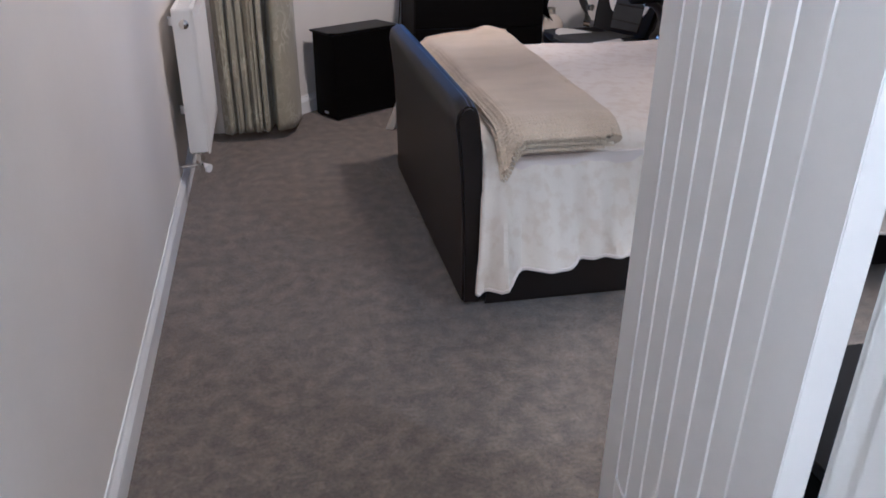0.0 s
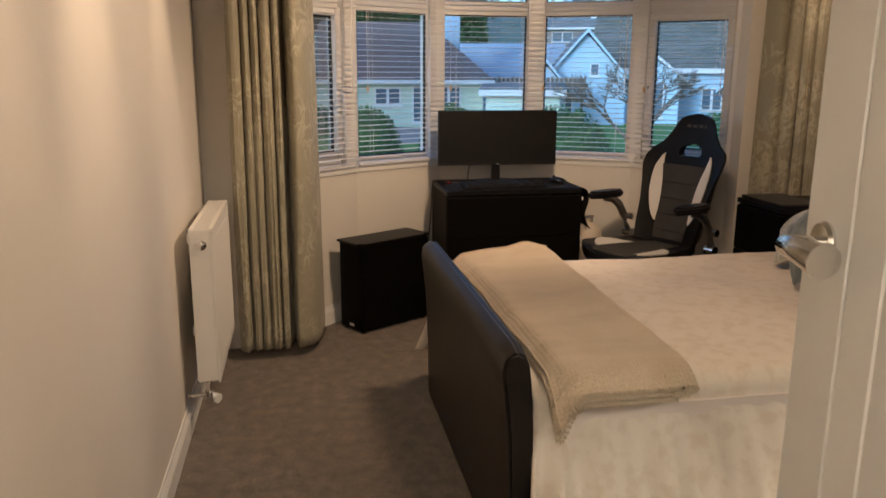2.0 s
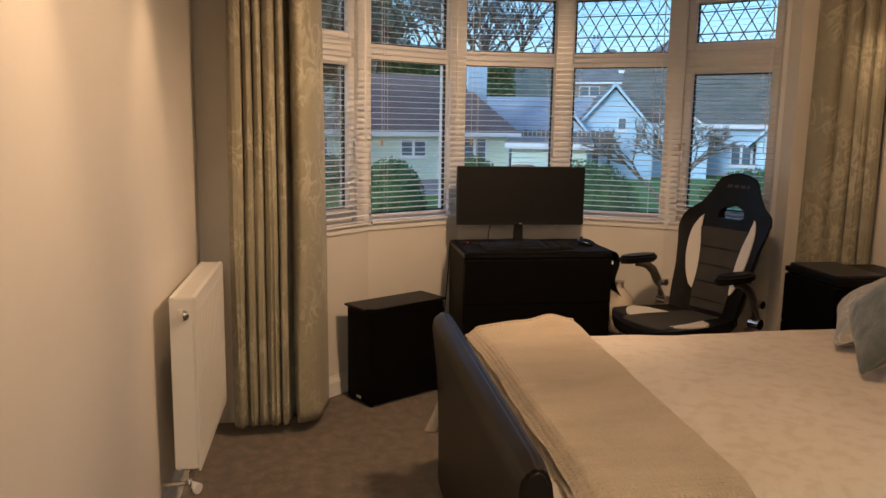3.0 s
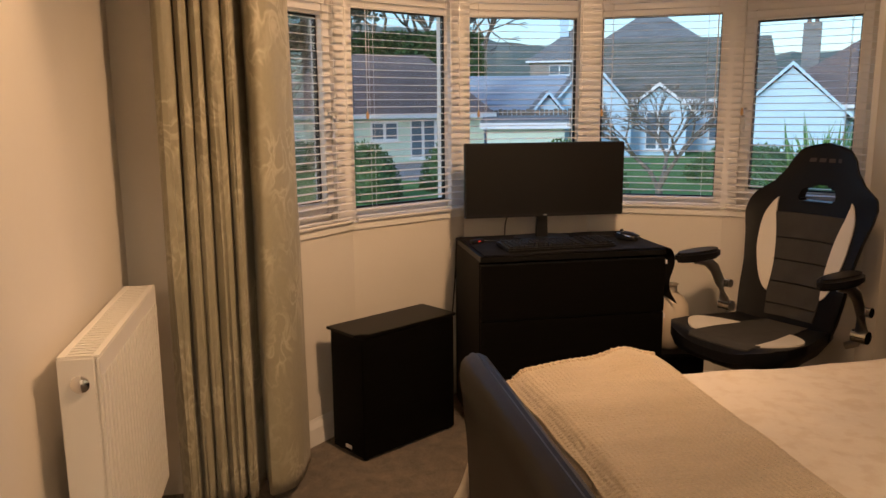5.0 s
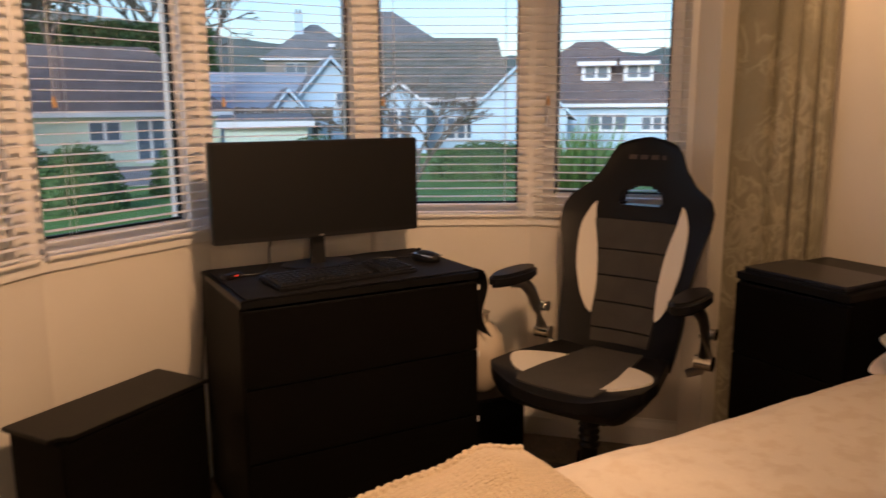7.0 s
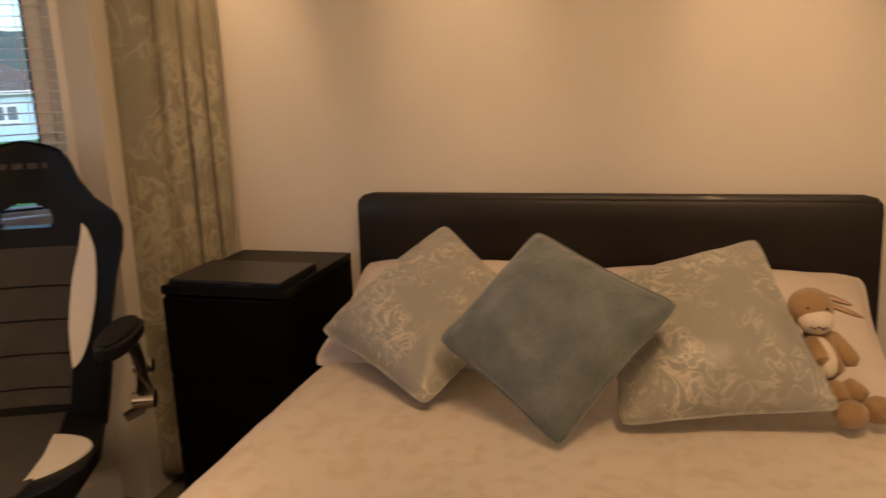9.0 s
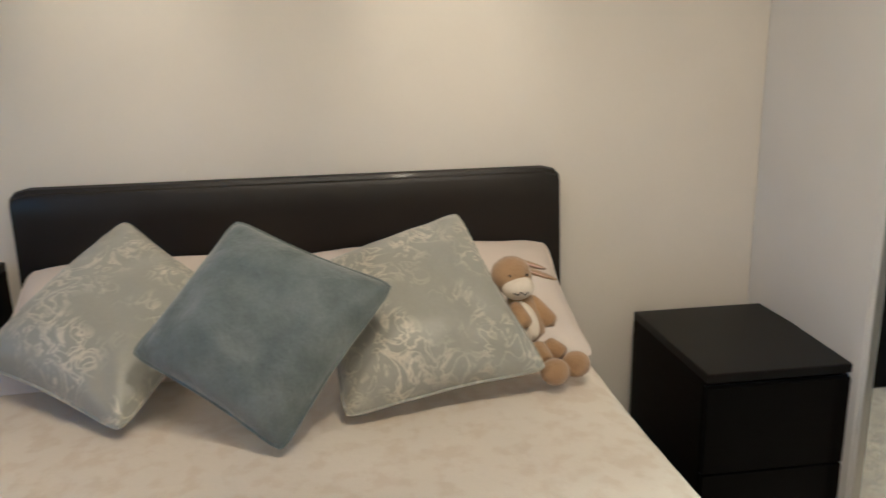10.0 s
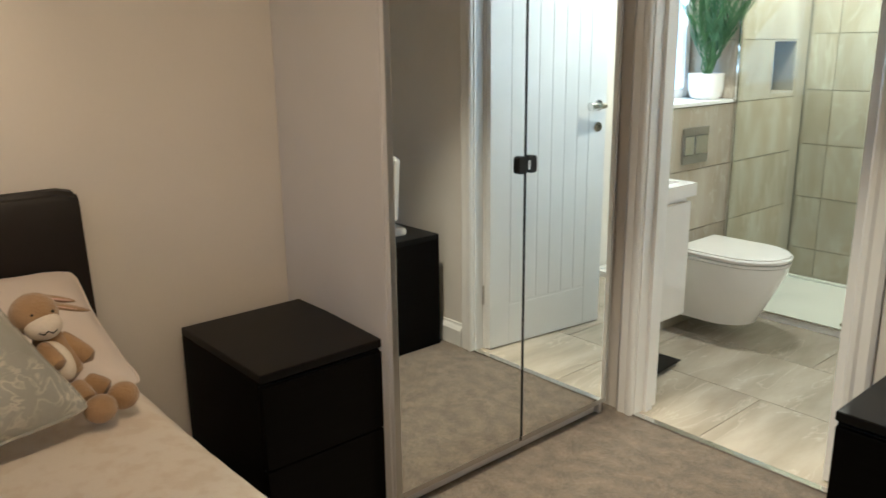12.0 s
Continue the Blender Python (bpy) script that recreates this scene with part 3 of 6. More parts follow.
def blind(i):
    """A venetian blind, slats open."""
    m, w = facet(i, -0.018)
    b = thing("venetian_blind", m, "lowered white venetian blind with open slats before the bay window", "blind", "bay blinds")
    hw = w / 2 - (0.02 if i in (0, 4) else 0.012)
    part("headrail", box((-hw, -0.014, HEAD - 0.04), (hw, 0.02, HEAD - 0.005)), UPVC, b, bevel=0.003)
    part("bottom_rail", box((-hw, -0.013, SILL + 0.004), (hw, 0.015, SILL + 0.016)), UPVC, b, bevel=0.003)
    slat = bmesh.new()
    rows = [(-0.0115, -0.0018), (0.0, 0.0010), (0.0115, 0.0008)]
    top = [[slat.verts.new((x, y, z)) for y, z in rows] for x in (-hw, hw)]
    low = [[slat.verts.new((x, y, z - 0.0009)) for y, z in rows] for x in (-hw, hw)]
    for k in range(2):
        slat.faces.new((top[0][k], top[1][k], top[1][k + 1], top[0][k + 1]))
        slat.faces.new((low[0][k], low[0][k + 1], low[1][k + 1], low[1][k]))
    for k in (0, 2):
        slat.faces.new((top[0][k], top[1][k], low[1][k], low[0][k]))
    first = part("slat", slat, UPVC, b)
    z0, step, k = SILL + 0.026, 0.0305, 0
    first.location.z = z0
    rng = random.Random(i)
    while z0 + (k + 1) * step < HEAD - 0.045:
        k += 1
        s = first.copy()
        scene.collection.objects.link(s)
        s.location.z, s.rotation_euler.y = z0 + k * step + rng.uniform(-0.001, 0.001), radians(rng.uniform(-0.15, 0.15))
    for x in (-hw + 0.09, hw - 0.09):
        for y in (-0.016, 0.016):
            part("ladder_cord", tube([(x, y, SILL + 0.01), (x, y, HEAD - 0.02)], 0.0009, 4), UPVC, b)
    part("wand", tube([(hw - 0.05, -0.026, HEAD - 0.03), (hw - 0.05, -0.03, 1.32)], 0.0028, 6), UPVC, b)
    part("pull_cord", tube([(-hw + 0.05, -0.022, HEAD - 0.03), (-hw + 0.05, -0.024, 1.36)], 0.0015, 4), UPVC, b)
    part("cord_weight", lathe([(0.0, 0), (0.006, 0.004), (0.007, 0.02), (0.003, 0.035), (0, 0.036)], 10, m=Matrix.Translation((-hw + 0.05, -0.024, 1.33))), mat("amber_plastic", (0.6, 0.36, 0.16), 0.3) if i == 0 else bpy.data.materials["amber_plastic"], b, smooth=True)


for i in range(5):
    blind(i)

# ---- bed ----
BX0, BX1, BY0, BY1 = 0.60, 2.86, 2.25, 3.74


bed = thing("bed", pose(0, 0, 0), "dark brown leather sleigh bed with a low padded footboard", "bed")


def footboard():
    """The footboard's section, rolled over at the top, with rounded ends."""
    prof = [(0.665, 0.03), (0.66, 0.3), (0.655, 0.52), (0.645, 0.66), (0.638, 0.705), (0.625, 0.732), (0.605, 0.744), (0.58, 0.738), (0.562, 0.715), (0.556, 0.68), (0.565, 0.62), (0.578, 0.5), (0.588, 0.3), (0.592, 0.03)]
    bm = bmesh.new()
    n = 24
    rings = []
    for k in range(n + 1):
        u = k / n
        e = 1 - 0.10 * max(0, (abs(2 * u - 1) - 0.97) / 0.03) ** 2
        y = BY0 + (BY1 - 0.085 - BY0) * u
        rings.append([bm.verts.new((0.61 + (px - 0.61) * e, y, pz if pz < 0.1 else 0.03 + (pz - 0.03) * (1 - 0.02 * (1 - e) * 10))) for px, pz in prof])
    m = len(prof)
    for a, b in zip(rings, rings[1:]):
        for i in range(m):
            bm.faces.new((a[i], a[(i + 1) % m], b[(i + 1) % m], b[i]))
    bm.faces.new(rings[0]), bm.faces.new(rings[-1][::-1])
    return part("footboard", bm, LEATHER, bed, smooth=True, bevel=0.008)


footboard()
HB = [(2.80, 0.03), (2.80, 0.5), (2.797, 0.72), (2.792, 0.83), (2.788, 0.90), (2.788, 0.962), (2.797, 0.985), (2.818, 0.995), (2.845, 0.99), (2.862, 0.965), (2.868, 0.90), (2.868, 0.03)]
bm = bmesh.new()
rings = []
for k in range(33):
    u = k / 32
    a = abs(2 * u - 1)
    d = 0.012 * max(0, (a - 0.985) / 0.015) ** 2.2
    rings.append([bm.verts.new((px, BY0 - 0.012 + (BY1 - BY0 + 0.042) * (0.5 + (u - 0.5) * (1 - 0.018 * smoothstep(0.5, 1.0, pz))), pz + 0.008 - d * smoothstep(0.5, 1, pz))) for px, pz in HB])
for a, b in zip(rings, rings[1:]):
    for i in range(len(HB)):
        bm.faces.new((a[i], a[(i + 1) % len(HB)], b[(i + 1) % len(HB)], b[i]))
bm.faces.new(rings[0]), bm.faces.new(rings[-1][::-1])
part("headboard", bm, LEATHER, bed, "dark leather padded headboard with a rolled top", smooth=True, bevel=0.01)
for y0, y1 in ((BY0 + 0.015, BY0 + 0.05), (BY1 - 0.05, BY1 - 0.015)):
    part("side_rail", box((0.67, y0, 0.005), (2.80, y1, 0.30)), LEATHER, bed, smooth=False, bevel=0.012)
part("seam", box((0.69, BY0 + 0.012, 0.15), (2.78, BY0 + 0.016, 0.153)), BLACKPLASTIC, bed)
part("base", box((0.68, BY0 + 0.06, 0.12), (2.79, BY1 - 0.06, 0.34)), DARKCLOTH, bed)
part("mattress", box((0.69, BY0 + 0.03, 0.34), (2.76, BY1 - 0.03, 0.585)), PLAINSHEET, bed, bevel=0.04, segments=3)

TOPZ = 0.615


def duvet_at(u, v):
    """The duvet's surface: u along the bed from the foot, v across from the near hem to the far hem."""
    x = 0.662 + 2.02 * u
    half = (BY1 - BY0) / 2 - 0.03
    mid = (BY0 + BY1) / 2 + 0.012
    hang = 0.42
    s = (v - 0.5) * 2 * (half + hang)
    side = -1 if s < 0 else 1
    a = abs(s)
    wr = noise.noise(Vector((x * 2.2, s * 2.0, 3))) * 0.010 + noise.noise(Vector((x * 6, s * 5, 9))) * 0.005 + noise.noise(Vector((x * 13 + s * 4, s * 9, 2))) * 0.0025
    r = 0.07
    flat = half - r
    if a <= flat:
        y, z = a, TOPZ + 0.012 * math.cos(a / half * 1.4) + wr
        down = 0
    else:
        arc = r * math.pi / 2
        t = min(1, (a - flat) / arc)
        y = flat + r * math.sin(t * math.pi / 2)
        z = TOPZ - r * (1 - math.cos(t * math.pi / 2)) + wr
        down = max(0, a - flat - arc)
        hemlen = (half + hang) - flat - arc
        if side < 0:
            short = 0.0 + 0.05 * smoothstep(0.08, 0.22, u) + 0.022 * noise.noise(Vector((x * 4.3, 1, 1))) + 0.008 * noise.noise(Vector((x * 11, 1, 4))) - 0.05 * smoothstep(0.08, 0.0, u)
        else:
            short = 0.05 * noise.noise(Vector((x * 4, 5, 1))) + 0.02
        k = down / hemlen
        down *= 1 - short / hemlen * 1.0
        fold = noise.noise(Vector((x * 7.0 - 0.9 * k * (1 - u), side * 3.0, 0.3))) + (0.55 + 0.4 * smoothstep(0.35, 0.0, u)) * noise.noise(Vector((x * 17.0 - 1.5 * k * u, side * 7.0, 2.0)))
        y += 0.075 * fold * k ** 0.8 + 0.12 * k * (1 if side < 0 else 1.15)
        x += 0.03 * k * noise.noise(Vector((x * 5, 11, side)))
        if u < 0.12 and side < 0:
            x -= 0.035 * k * smoothstep(0.12, 0, u)
            y += 0.03 * k * smoothstep(0.12, 0.0, u)
        if u < 0.16 and side > 0:
            x -= 0.085 * k * smoothstep(0.16, 0.0, u)
        z -= down
    return Vector((x, mid + side * y, max(z, 0.02)))


duvet = thing("duvet", pose(0, 0, 0), "cream patterned duvet spread over the bed and hanging over its sides", "duvet")
bm = bmesh.new()
NU, NV = 150, 190
grid = [[bm.verts.new(duvet_at(i / NU, j / NV)) for i in range(NU + 1)] for j in range(NV + 1)]
for j in range(NV):
    for i in range(NU):
        bm.faces.new((grid[j][i], grid[j][i + 1], grid[j + 1][i + 1], grid[j + 1][i]))
ob = part("cover", bm, SHEET, duvet, smooth=True)
for j in (0, NV):
    part("hem", tube([duvet_at(i / 150, j / NV) + Vector((0, 0, 0.002)) for i in range(151)], 0.0065, 6), PLAINSHEET, duvet, smooth=True)
sol = ob.modifiers.new("thick", "SOLIDIFY")
sol.thickness, sol.offset = 0.012, -1

# folded throw over the foot end
throw = thing("throw_blanket", pose(0, 0, 0), "folded beige knitted throw laid across the foot of the bed", "blanket")


def throw_layer(k, x0, x1, y0, y1, lift, lump):
    def top(u, v):
        x, y = x0 + (x1 - x0) * u, y0 + (y1 - y0) * v
        left = smoothstep(0.12, 0.0, u)
        z = duvet_top(x, y) + lift - 0.03 * left + lump * 0.035 * math.exp(-((v - 0.965) / 0.06) ** 2) * (0.05 + 0.95 * math.exp(-((u - 0.78) / 0.15) ** 2))
        z += 0.006 * noise.noise(Vector((x * 9, y * 5, k)))
        z -= 0.022 * smoothstep(0.75, 1.0, v) * smoothstep(0.5, 0.0, u)
        near = smoothstep(0.035, 0.0, v)
        z -= 0.012 * near
        drop = smoothstep(0.2, 0.0, u) * smoothstep(0.09, 0.0, v)
        y -= 0.02 * drop
        z -= 0.055 * drop
        x += 0.012 * noise.noise(Vector((y * 5, k * 3, 0))) + 0.05 * v * u
        return (x, y, z)
    return shell(46, 90, top, lambda u, v: (0, 0, -0.013 * (0.4 + 0.6 * min(1, 14 * min(u, 1 - u, v * 2, (1 - v) * 2)))))


def duvet_top(x, y):
    a = abs(y - (BY0 + BY1) / 2)
    half = (BY1 - BY0) / 2 + 0.01
    return TOPZ + 0.012 - 0.9 * max(0, a - half + 0.055) ** 1.4


for k in range(3):
    part("fold", throw_layer(k, 0.69 + 0.004 * k, 1.07 + 0.005 * k, 2.195 + 0.006 * (k % 2), 3.668, 0.018 + 0.017 * k, 1.0), THROW, throw, smooth=True)
pts = [(1.072 + 0.05 * t, 2.2 + 1.465 * t, duvet_top(1.1, 2.2 + 1.465 * t) + 0.030 + 0.006 * math.exp(-((t - 0.93) / 0.07) ** 2) - 0.010 * smoothstep(0.035, 0, t)) for t in np.linspace(0, 1, 40)]
part("rolled_edge", tube(pts, 0.024, 12), THROW, throw, smooth=True)
bm = bmesh.new()
rng = random.Random(4)
for i in range(64):
    u = i / 63
    y = 3.667 + 0.004 * math.sin(i * 2.4)
    x = 0.70 + 0.43 * u
    lift = 0.052 - 0.03 * smoothstep(0.12, 0.0, u) + 0.035 * math.exp(-((1 - 0.965) / 0.06) ** 2) * (0.05 + 0.95 * math.exp(-((u - 0.78) / 0.15) ** 2)) - 0.022 * smoothstep(0.5, 0.0, u)
    blob(bm, (x, y, duvet_top(x, y) + lift), (0.0065, 0.009, 0.0065), None, 4, 6)
for k in range(3):
    for i in range(52):
        u = i / 51
        x = 0.70 + 0.37 * u - 0.04 * u
        drop = smoothstep(0.22, 0.0, u)
        blob(bm, (x, 2.192 - 0.02 * drop, duvet_top(x, 2.2) + 0.018 + 0.017 * k - 0.012 - 0.006 - 0.055 * drop - 0.03 * smoothstep(0.12, 0, u)), (0.0062, 0.006, 0.0062), None, 4, 6)
tagged(part("stitched_hem", bm, THROW, throw, smooth=True), kind="stuff")

# ---- pillows and cushions ----


def cushion_mesh(w, h, t, seed, sag=0.0, pinch=0.07):
    """A stuffed square; w along x, h along y, t thick, in its own plane."""
    bm = bmesh.new()
    n = 34
    tops, lows = [], []
    for j in range(n + 1):
        rt, rl = [], []
        for i in range(n + 1):
            a, b = 2 * i / n - 1, 2 * j / n - 1
            corner = 1 - 0.05 * (a * b) ** 8
            px = a * w / 2 * (1 - pinch * (1 - b * b) * abs(a) ** 3) * corner
            py = b * h / 2 * (1 - pinch * (1 - a * a) * abs(b) ** 3) * corner + 0.008 * noise.noise(Vector((a * 2.5, b * 2, seed + 20)))
            th = t / 2 * (max(0, (1 - abs(a) ** 2.6)) * max(0, (1 - abs(b) ** 2.6))) ** 0.55
            wr = 0.006 * noise.noise(Vector((a * 2.5, b * 2.5, seed))) + 0.010 * noise.noise(Vector((a * 1.2, b * 1.2, seed + 4)))
            crease = 0.007 * noise.noise(Vector((a * 5, b * 4, seed + 30))) * (0.4 + 0.6 * max(abs(a), abs(b)))
            for ca, cb in ((-1, -1), (-1, 1), (1, -1), (1, 1)):
                da, db = 1 - ca * a, 1 - cb * b
                far = math.hypot(da, db)
                crease += 0.010 * math.sin(9 * math.atan2(db, da + 1e-6) + seed * 1.7 + ca + 2 * cb + 1.5 * far) * math.exp(-far * 2.0) * min(1, far * 3)
            rt.append(bm.verts.new((px, py, th + (wr + crease) * (1 - max(abs(a), abs(b)) ** 6) + sag * a * a)))
            edge = i in (0, n) or j in (0, n)
            rl.append(rt[-1] if edge else bm.verts.new((px, py, -th * 0.8 + wr + sag * a * a)))
        tops.append(rt), lows.append(rl)
    for j in range(n):
        for i in range(n):
            bm.faces.new((tops[j][i], tops[j][i + 1], tops[j + 1][i + 1], tops[j + 1][i]))
            bm.faces.new((lows[j][i], lows[j + 1][i], lows[j + 1][i + 1], lows[j][i + 1]))
    rim = [tops[0][i].co.copy() for i in range(n + 1)] + [tops[j][n].co.copy() for j in range(1, n + 1)] + [tops[n][i].co.copy() for i in range(n - 1, -1, -1)] + [tops[j][0].co.copy() for j in range(n - 1, -1, -1)]
    return bm, rim


def cushion(name, w, h, t, m, material, label, seed, group="", sag=0.0, pinch=0.07):
    c = thing(name, m, label, "pillow" if name == "pillow" else "cushion", group)
    bm, rim = cushion_mesh(w, h, t, seed, sag, pinch)
    part("cover", bm, material, c, smooth=True)
    part("piping", tube(rim, 0.0035, 6), material, c, smooth=True)
    return c


def diamond(name, left, right, bottom, top, thick, material, label, seed, group=""):
    """A cushion standing on one corner, drawn out to its four corners."""
    left, right, bottom, top = (Vector(p) for p in (left, right, bottom, top))
    mid = (left + right + bottom + top) / 4
    out_way = (right - left).cross(top - bottom).normalized()
    c = thing(name, Matrix.Translation(mid), label, "cushion", group)
    bm, rim = cushion_mesh(2, 2, thick, seed, 0.0, 0.06)

    def at(p):
        u, v = (p.x + 1) / 2, (p.y + 1) / 2
        q = bottom * (1 - u) * (1 - v) + right * u * (1 - v) + top * u * v + left * (1 - u) * v
        return q - mid + out_way * p.z
    for v in bm.verts:
        v.co = at(v.co)
    part("cover", bm, material, c, smooth=True)
    part("piping", tube([at(p) for p in rim], 0.0035, 6), material, c, smooth=True)
    return c


for y, seed, dz in ((3.36, 1, 0), (2.66, 2, 0.0)):
    cushion("pillow", 0.50, 0.74, 0.17, pose(2.55, y, 0.695 + dz, 0, -21, 0) @ Matrix.Rotation(math.pi, 4, "Z"), PLAINSHEET, "plain pale pillow leaning on the headboard", seed, "bed pillows", pinch=0.06)
diamond("cushion", (2.30, 3.685, 0.715), (2.36, 3.13, 0.80), (2.03, 3.315, 0.650), (2.57, 3.405, 0.955), 0.17, DAMASK, "silver sage damask cushion propped on a pillow", 3, "scatter cushions")
diamond("cushion", (2.37, 2.95, 0.865), (2.09, 2.47, 0.685), (2.03, 2.90, 0.640), (2.38, 2.615, 0.972), 0.17, DAMASK, "silver sage damask cushion next to the plush rabbit", 5, "scatter cushions")
diamond("cushion", (2.06, 3.29, 0.797), (2.05, 2.785, 0.903), (1.92, 3.01, 0.638), (2.22, 3.095, 1.012), 0.16, VELVET, "plain blue grey velvet cushion in front of the others", 7, "scatter cushions")

# plush rabbit
rabbit = thing("plush_rabbit", pose(2.19, 2.46, 0.66), "tan plush rabbit with a cream muzzle sitting against a pillow", "soft toy")
BASE = Vector((2.19, 2.46, 0.66))


def stuffed(name, pieces, material, parent, label=""):
    """Soft lumps along a line: (from, to, radius from, radius to)."""
    bm = bmesh.new()
    for a, b, r0, r1 in pieces:
        pts = [Vector(a).lerp(Vector(b), k / 10) - BASE for k in range(11)]
        radii = [(r0 + (r1 - r0) * k / 10) * math.sqrt(max(0.02, 1 - abs(2 * k / 10 - 1) ** 5)) for k in range(11)]
        tube(pts, radii, 14, bm)
    return part(name, bm, material, parent, label, smooth=True)


def ball(name, centre, size, material, parent, m=None):
    bm = bmesh.new()
    blob(bm, Vector(centre) - BASE, size, m, 14, 20)
    return part(name, bm, material, parent, smooth=True)


def axis_matrix(d):
    return Vector(d).to_track_quat("Z", "Y").to_matrix().to_4x4()


head = ball("head", (2.255, 2.516, 0.846), (0.044, 0.046, 0.043), FUR, rabbit)
ball("muzzle", (2.228, 2.508, 0.826), (0.030, 0.036, 0.029), FURWHITE, head)
for y in (2.490, 2.528):
    ball("eye", (2.2155, y, 0.856), (0.003, 0.003, 0.003), BLACKPLASTIC, head)
part("mouth", tube([Vector(p) - BASE for p in ((2.199, 2.524, 0.822), (2.1965, 2.515, 0.817), (2.197, 2.507, 0.823), (2.1965, 2.499, 0.817), (2.199, 2.490, 0.822))], 0.0014, 5), BLACKPLASTIC, head)
for a, b, wide in (((2.258, 2.540, 0.880), (2.262, 2.408, 0.826), 0.018), ((2.272, 2.528, 0.884), (2.285, 2.428, 0.846), 0.014)):
    a, b = Vector(a), Vector(b)
    way_ = axis_matrix(b - a)
    ear = ball("ear", (a + b) / 2, (wide, 0.007, (b - a).length / 2), FUR, rabbit, way_)
    ball("inner_ear", (a + b) / 2 + Vector((-0.005, 0, 0.001)), (wide * 0.72, 0.004, (b - a).length / 2 * 0.85), FURPINK, ear, way_)
stuffed("body", [((2.26, 2.505, 0.81), (2.215, 2.475, 0.700), 0.030, 0.040)], FUR, rabbit)
ball("belly", (2.205, 2.495, 0.755), (0.026, 0.026, 0.046), FURWHITE, rabbit, axis_matrix((0.5, 0.3, 0.8)))
stuffed("arm", [((2.225, 2.520, 0.792), (2.170, 2.500, 0.752), 0.015, 0.020)], FUR, rabbit)
stuffed("arm", [((2.255, 2.480, 0.795), (2.215, 2.428, 0.735), 0.016, 0.021)], FUR, rabbit)
for a, b, c in (((2.20, 2.475, 0.70), (2.145, 2.465, 0.672), (2.118, 2.452, 0.668)), ((2.205, 2.455, 0.70), (2.175, 2.415, 0.675), (2.150, 2.397, 0.668))):
    leg = stuffed("leg", [(a, b, 0.022, 0.024)], FUR, rabbit)
    ball("foot", c, (0.028, 0.032, 0.029), FUR, leg)

# ---- chests and bedside tables ----


def chest(name, x, y, turn, w, d, h, drawers, label, category, group=""):
    """A veneered chest, its front towards -y before turning; the place is the middle of its back edge."""
    c = thing(name, pose(x, y, 0, 0, 0, turn), label, category, group)
    t = 0.018
    for lo, hi in (((-w / 2, -d + 0.02, 0.0), (-w / 2 + 0.032, 0, h - 0.024)), ((w / 2 - 0.032, -d + 0.02, 0.0), (w / 2, 0, h - 0.024)), ((-w / 2 + 0.032, -0.01, 0.04), (w / 2 - 0.032, 0, h - 0.024)), ((-w / 2 + 0.032, -d + 0.05, 0.02), (w / 2 - 0.032, -0.01, 0.05))):
        part("side" if lo[0] * hi[0] > 0 else ("back" if lo[1] > -0.02 else "bottom"), box(lo, hi), BLACKWOOD, c, bevel=0.0015)
    part("top", box((-w / 2, -d, h - 0.024), (w / 2, 0, h)), BLACKTOP, c, bevel=0.002)
    z0, z1 = 0.035, h - 0.034
    step = (z1 - z0) / drawers
    for k in range(drawers):
        dr = part("drawer", box((-w / 2 + 0.003, -d, z0 + k * step + 0.0015), (w / 2 - 0.003, -d + 0.02, z0 + (k + 1) * step - 0.004)), BLACKWOOD, c, bevel=0.0015)
        part("finger_lip", box((-w / 2 + 0.003, -d + 0.012, z0 + (k + 1) * step - 0.0038), (w / 2 - 0.003, -d + 0.02, z0 + (k + 1) * step - 0.0)), BLACKPLASTIC, dr)
        for s in (() if h > 0.78 and w < 0.5 else (1,)):
            part("safety_catch", box((s * (w / 2 + 0.001) - 0.004, -d + 0.001, z0 + (k + 1) * step - 0.03), (s * (w / 2 + 0.001) + 0.004, -d + 0.016, z0 + (k + 1) * step - 0.012)), UPVC, dr)
    return c


chest("bedside_chest", 2.775, 1.817, -90, 0.405, 0.485, 0.55, 2, "black brown two drawer bedside chest next to the mirrored wardrobe", "bedside table", "bedside chests")
chest("bedside_chest", 2.87, 4.02, -90, 0.40, 0.48, 0.79, 3, "tall black brown bedside chest with a closed laptop on top", "bedside table", "bedside chests")
chest("low_chest", 1.04, 0.62, 180, 0.42, 0.49, 0.53, 2, "black two drawer chest standing by the bathroom doorway", "chest of drawers", "bedside chests")
chest("desk_chest", 1.275, 5.19, 0, 0.81, 0.50, 0.78, 3, "black brown chest of drawers used as a desk", "chest of drawers")

cloth = thing("table_cloth", pose(0, 0, 0), "black cloth laid over the desk chest and hanging at its side", "cloth")


def cloth_at(u, v):
    s = 1.02 * u
    x = 0.885 + s
    y = 4.70 + 0.47 * v + 0.03 * (u - 0.5) * (1 - v)
    z = 0.7835
    edge = 1.683
    if x > edge:
        over = x - edge
        ang = min(over / 0.03, 1) * math.pi / 2
        x = edge + 0.022 * math.sin(ang) + 0.20 * max(0, over - 0.03) * (1 - v) + 0.02 * (1 - v) * math.sin(over * 30)
        z -= 0.022 * (1 - math.cos(ang)) + max(0, over - 0.03) * (1.2 - 0.3 * v)
    z += 0.002 * (1 + noise.noise(Vector((u * 9, v * 6, 0))))
    return (x, y, z)


part("sheet", shell(60, 24, cloth_at, lambda u, v: (0, 0, -0.002)), DARKCLOTH, cloth, smooth=True)

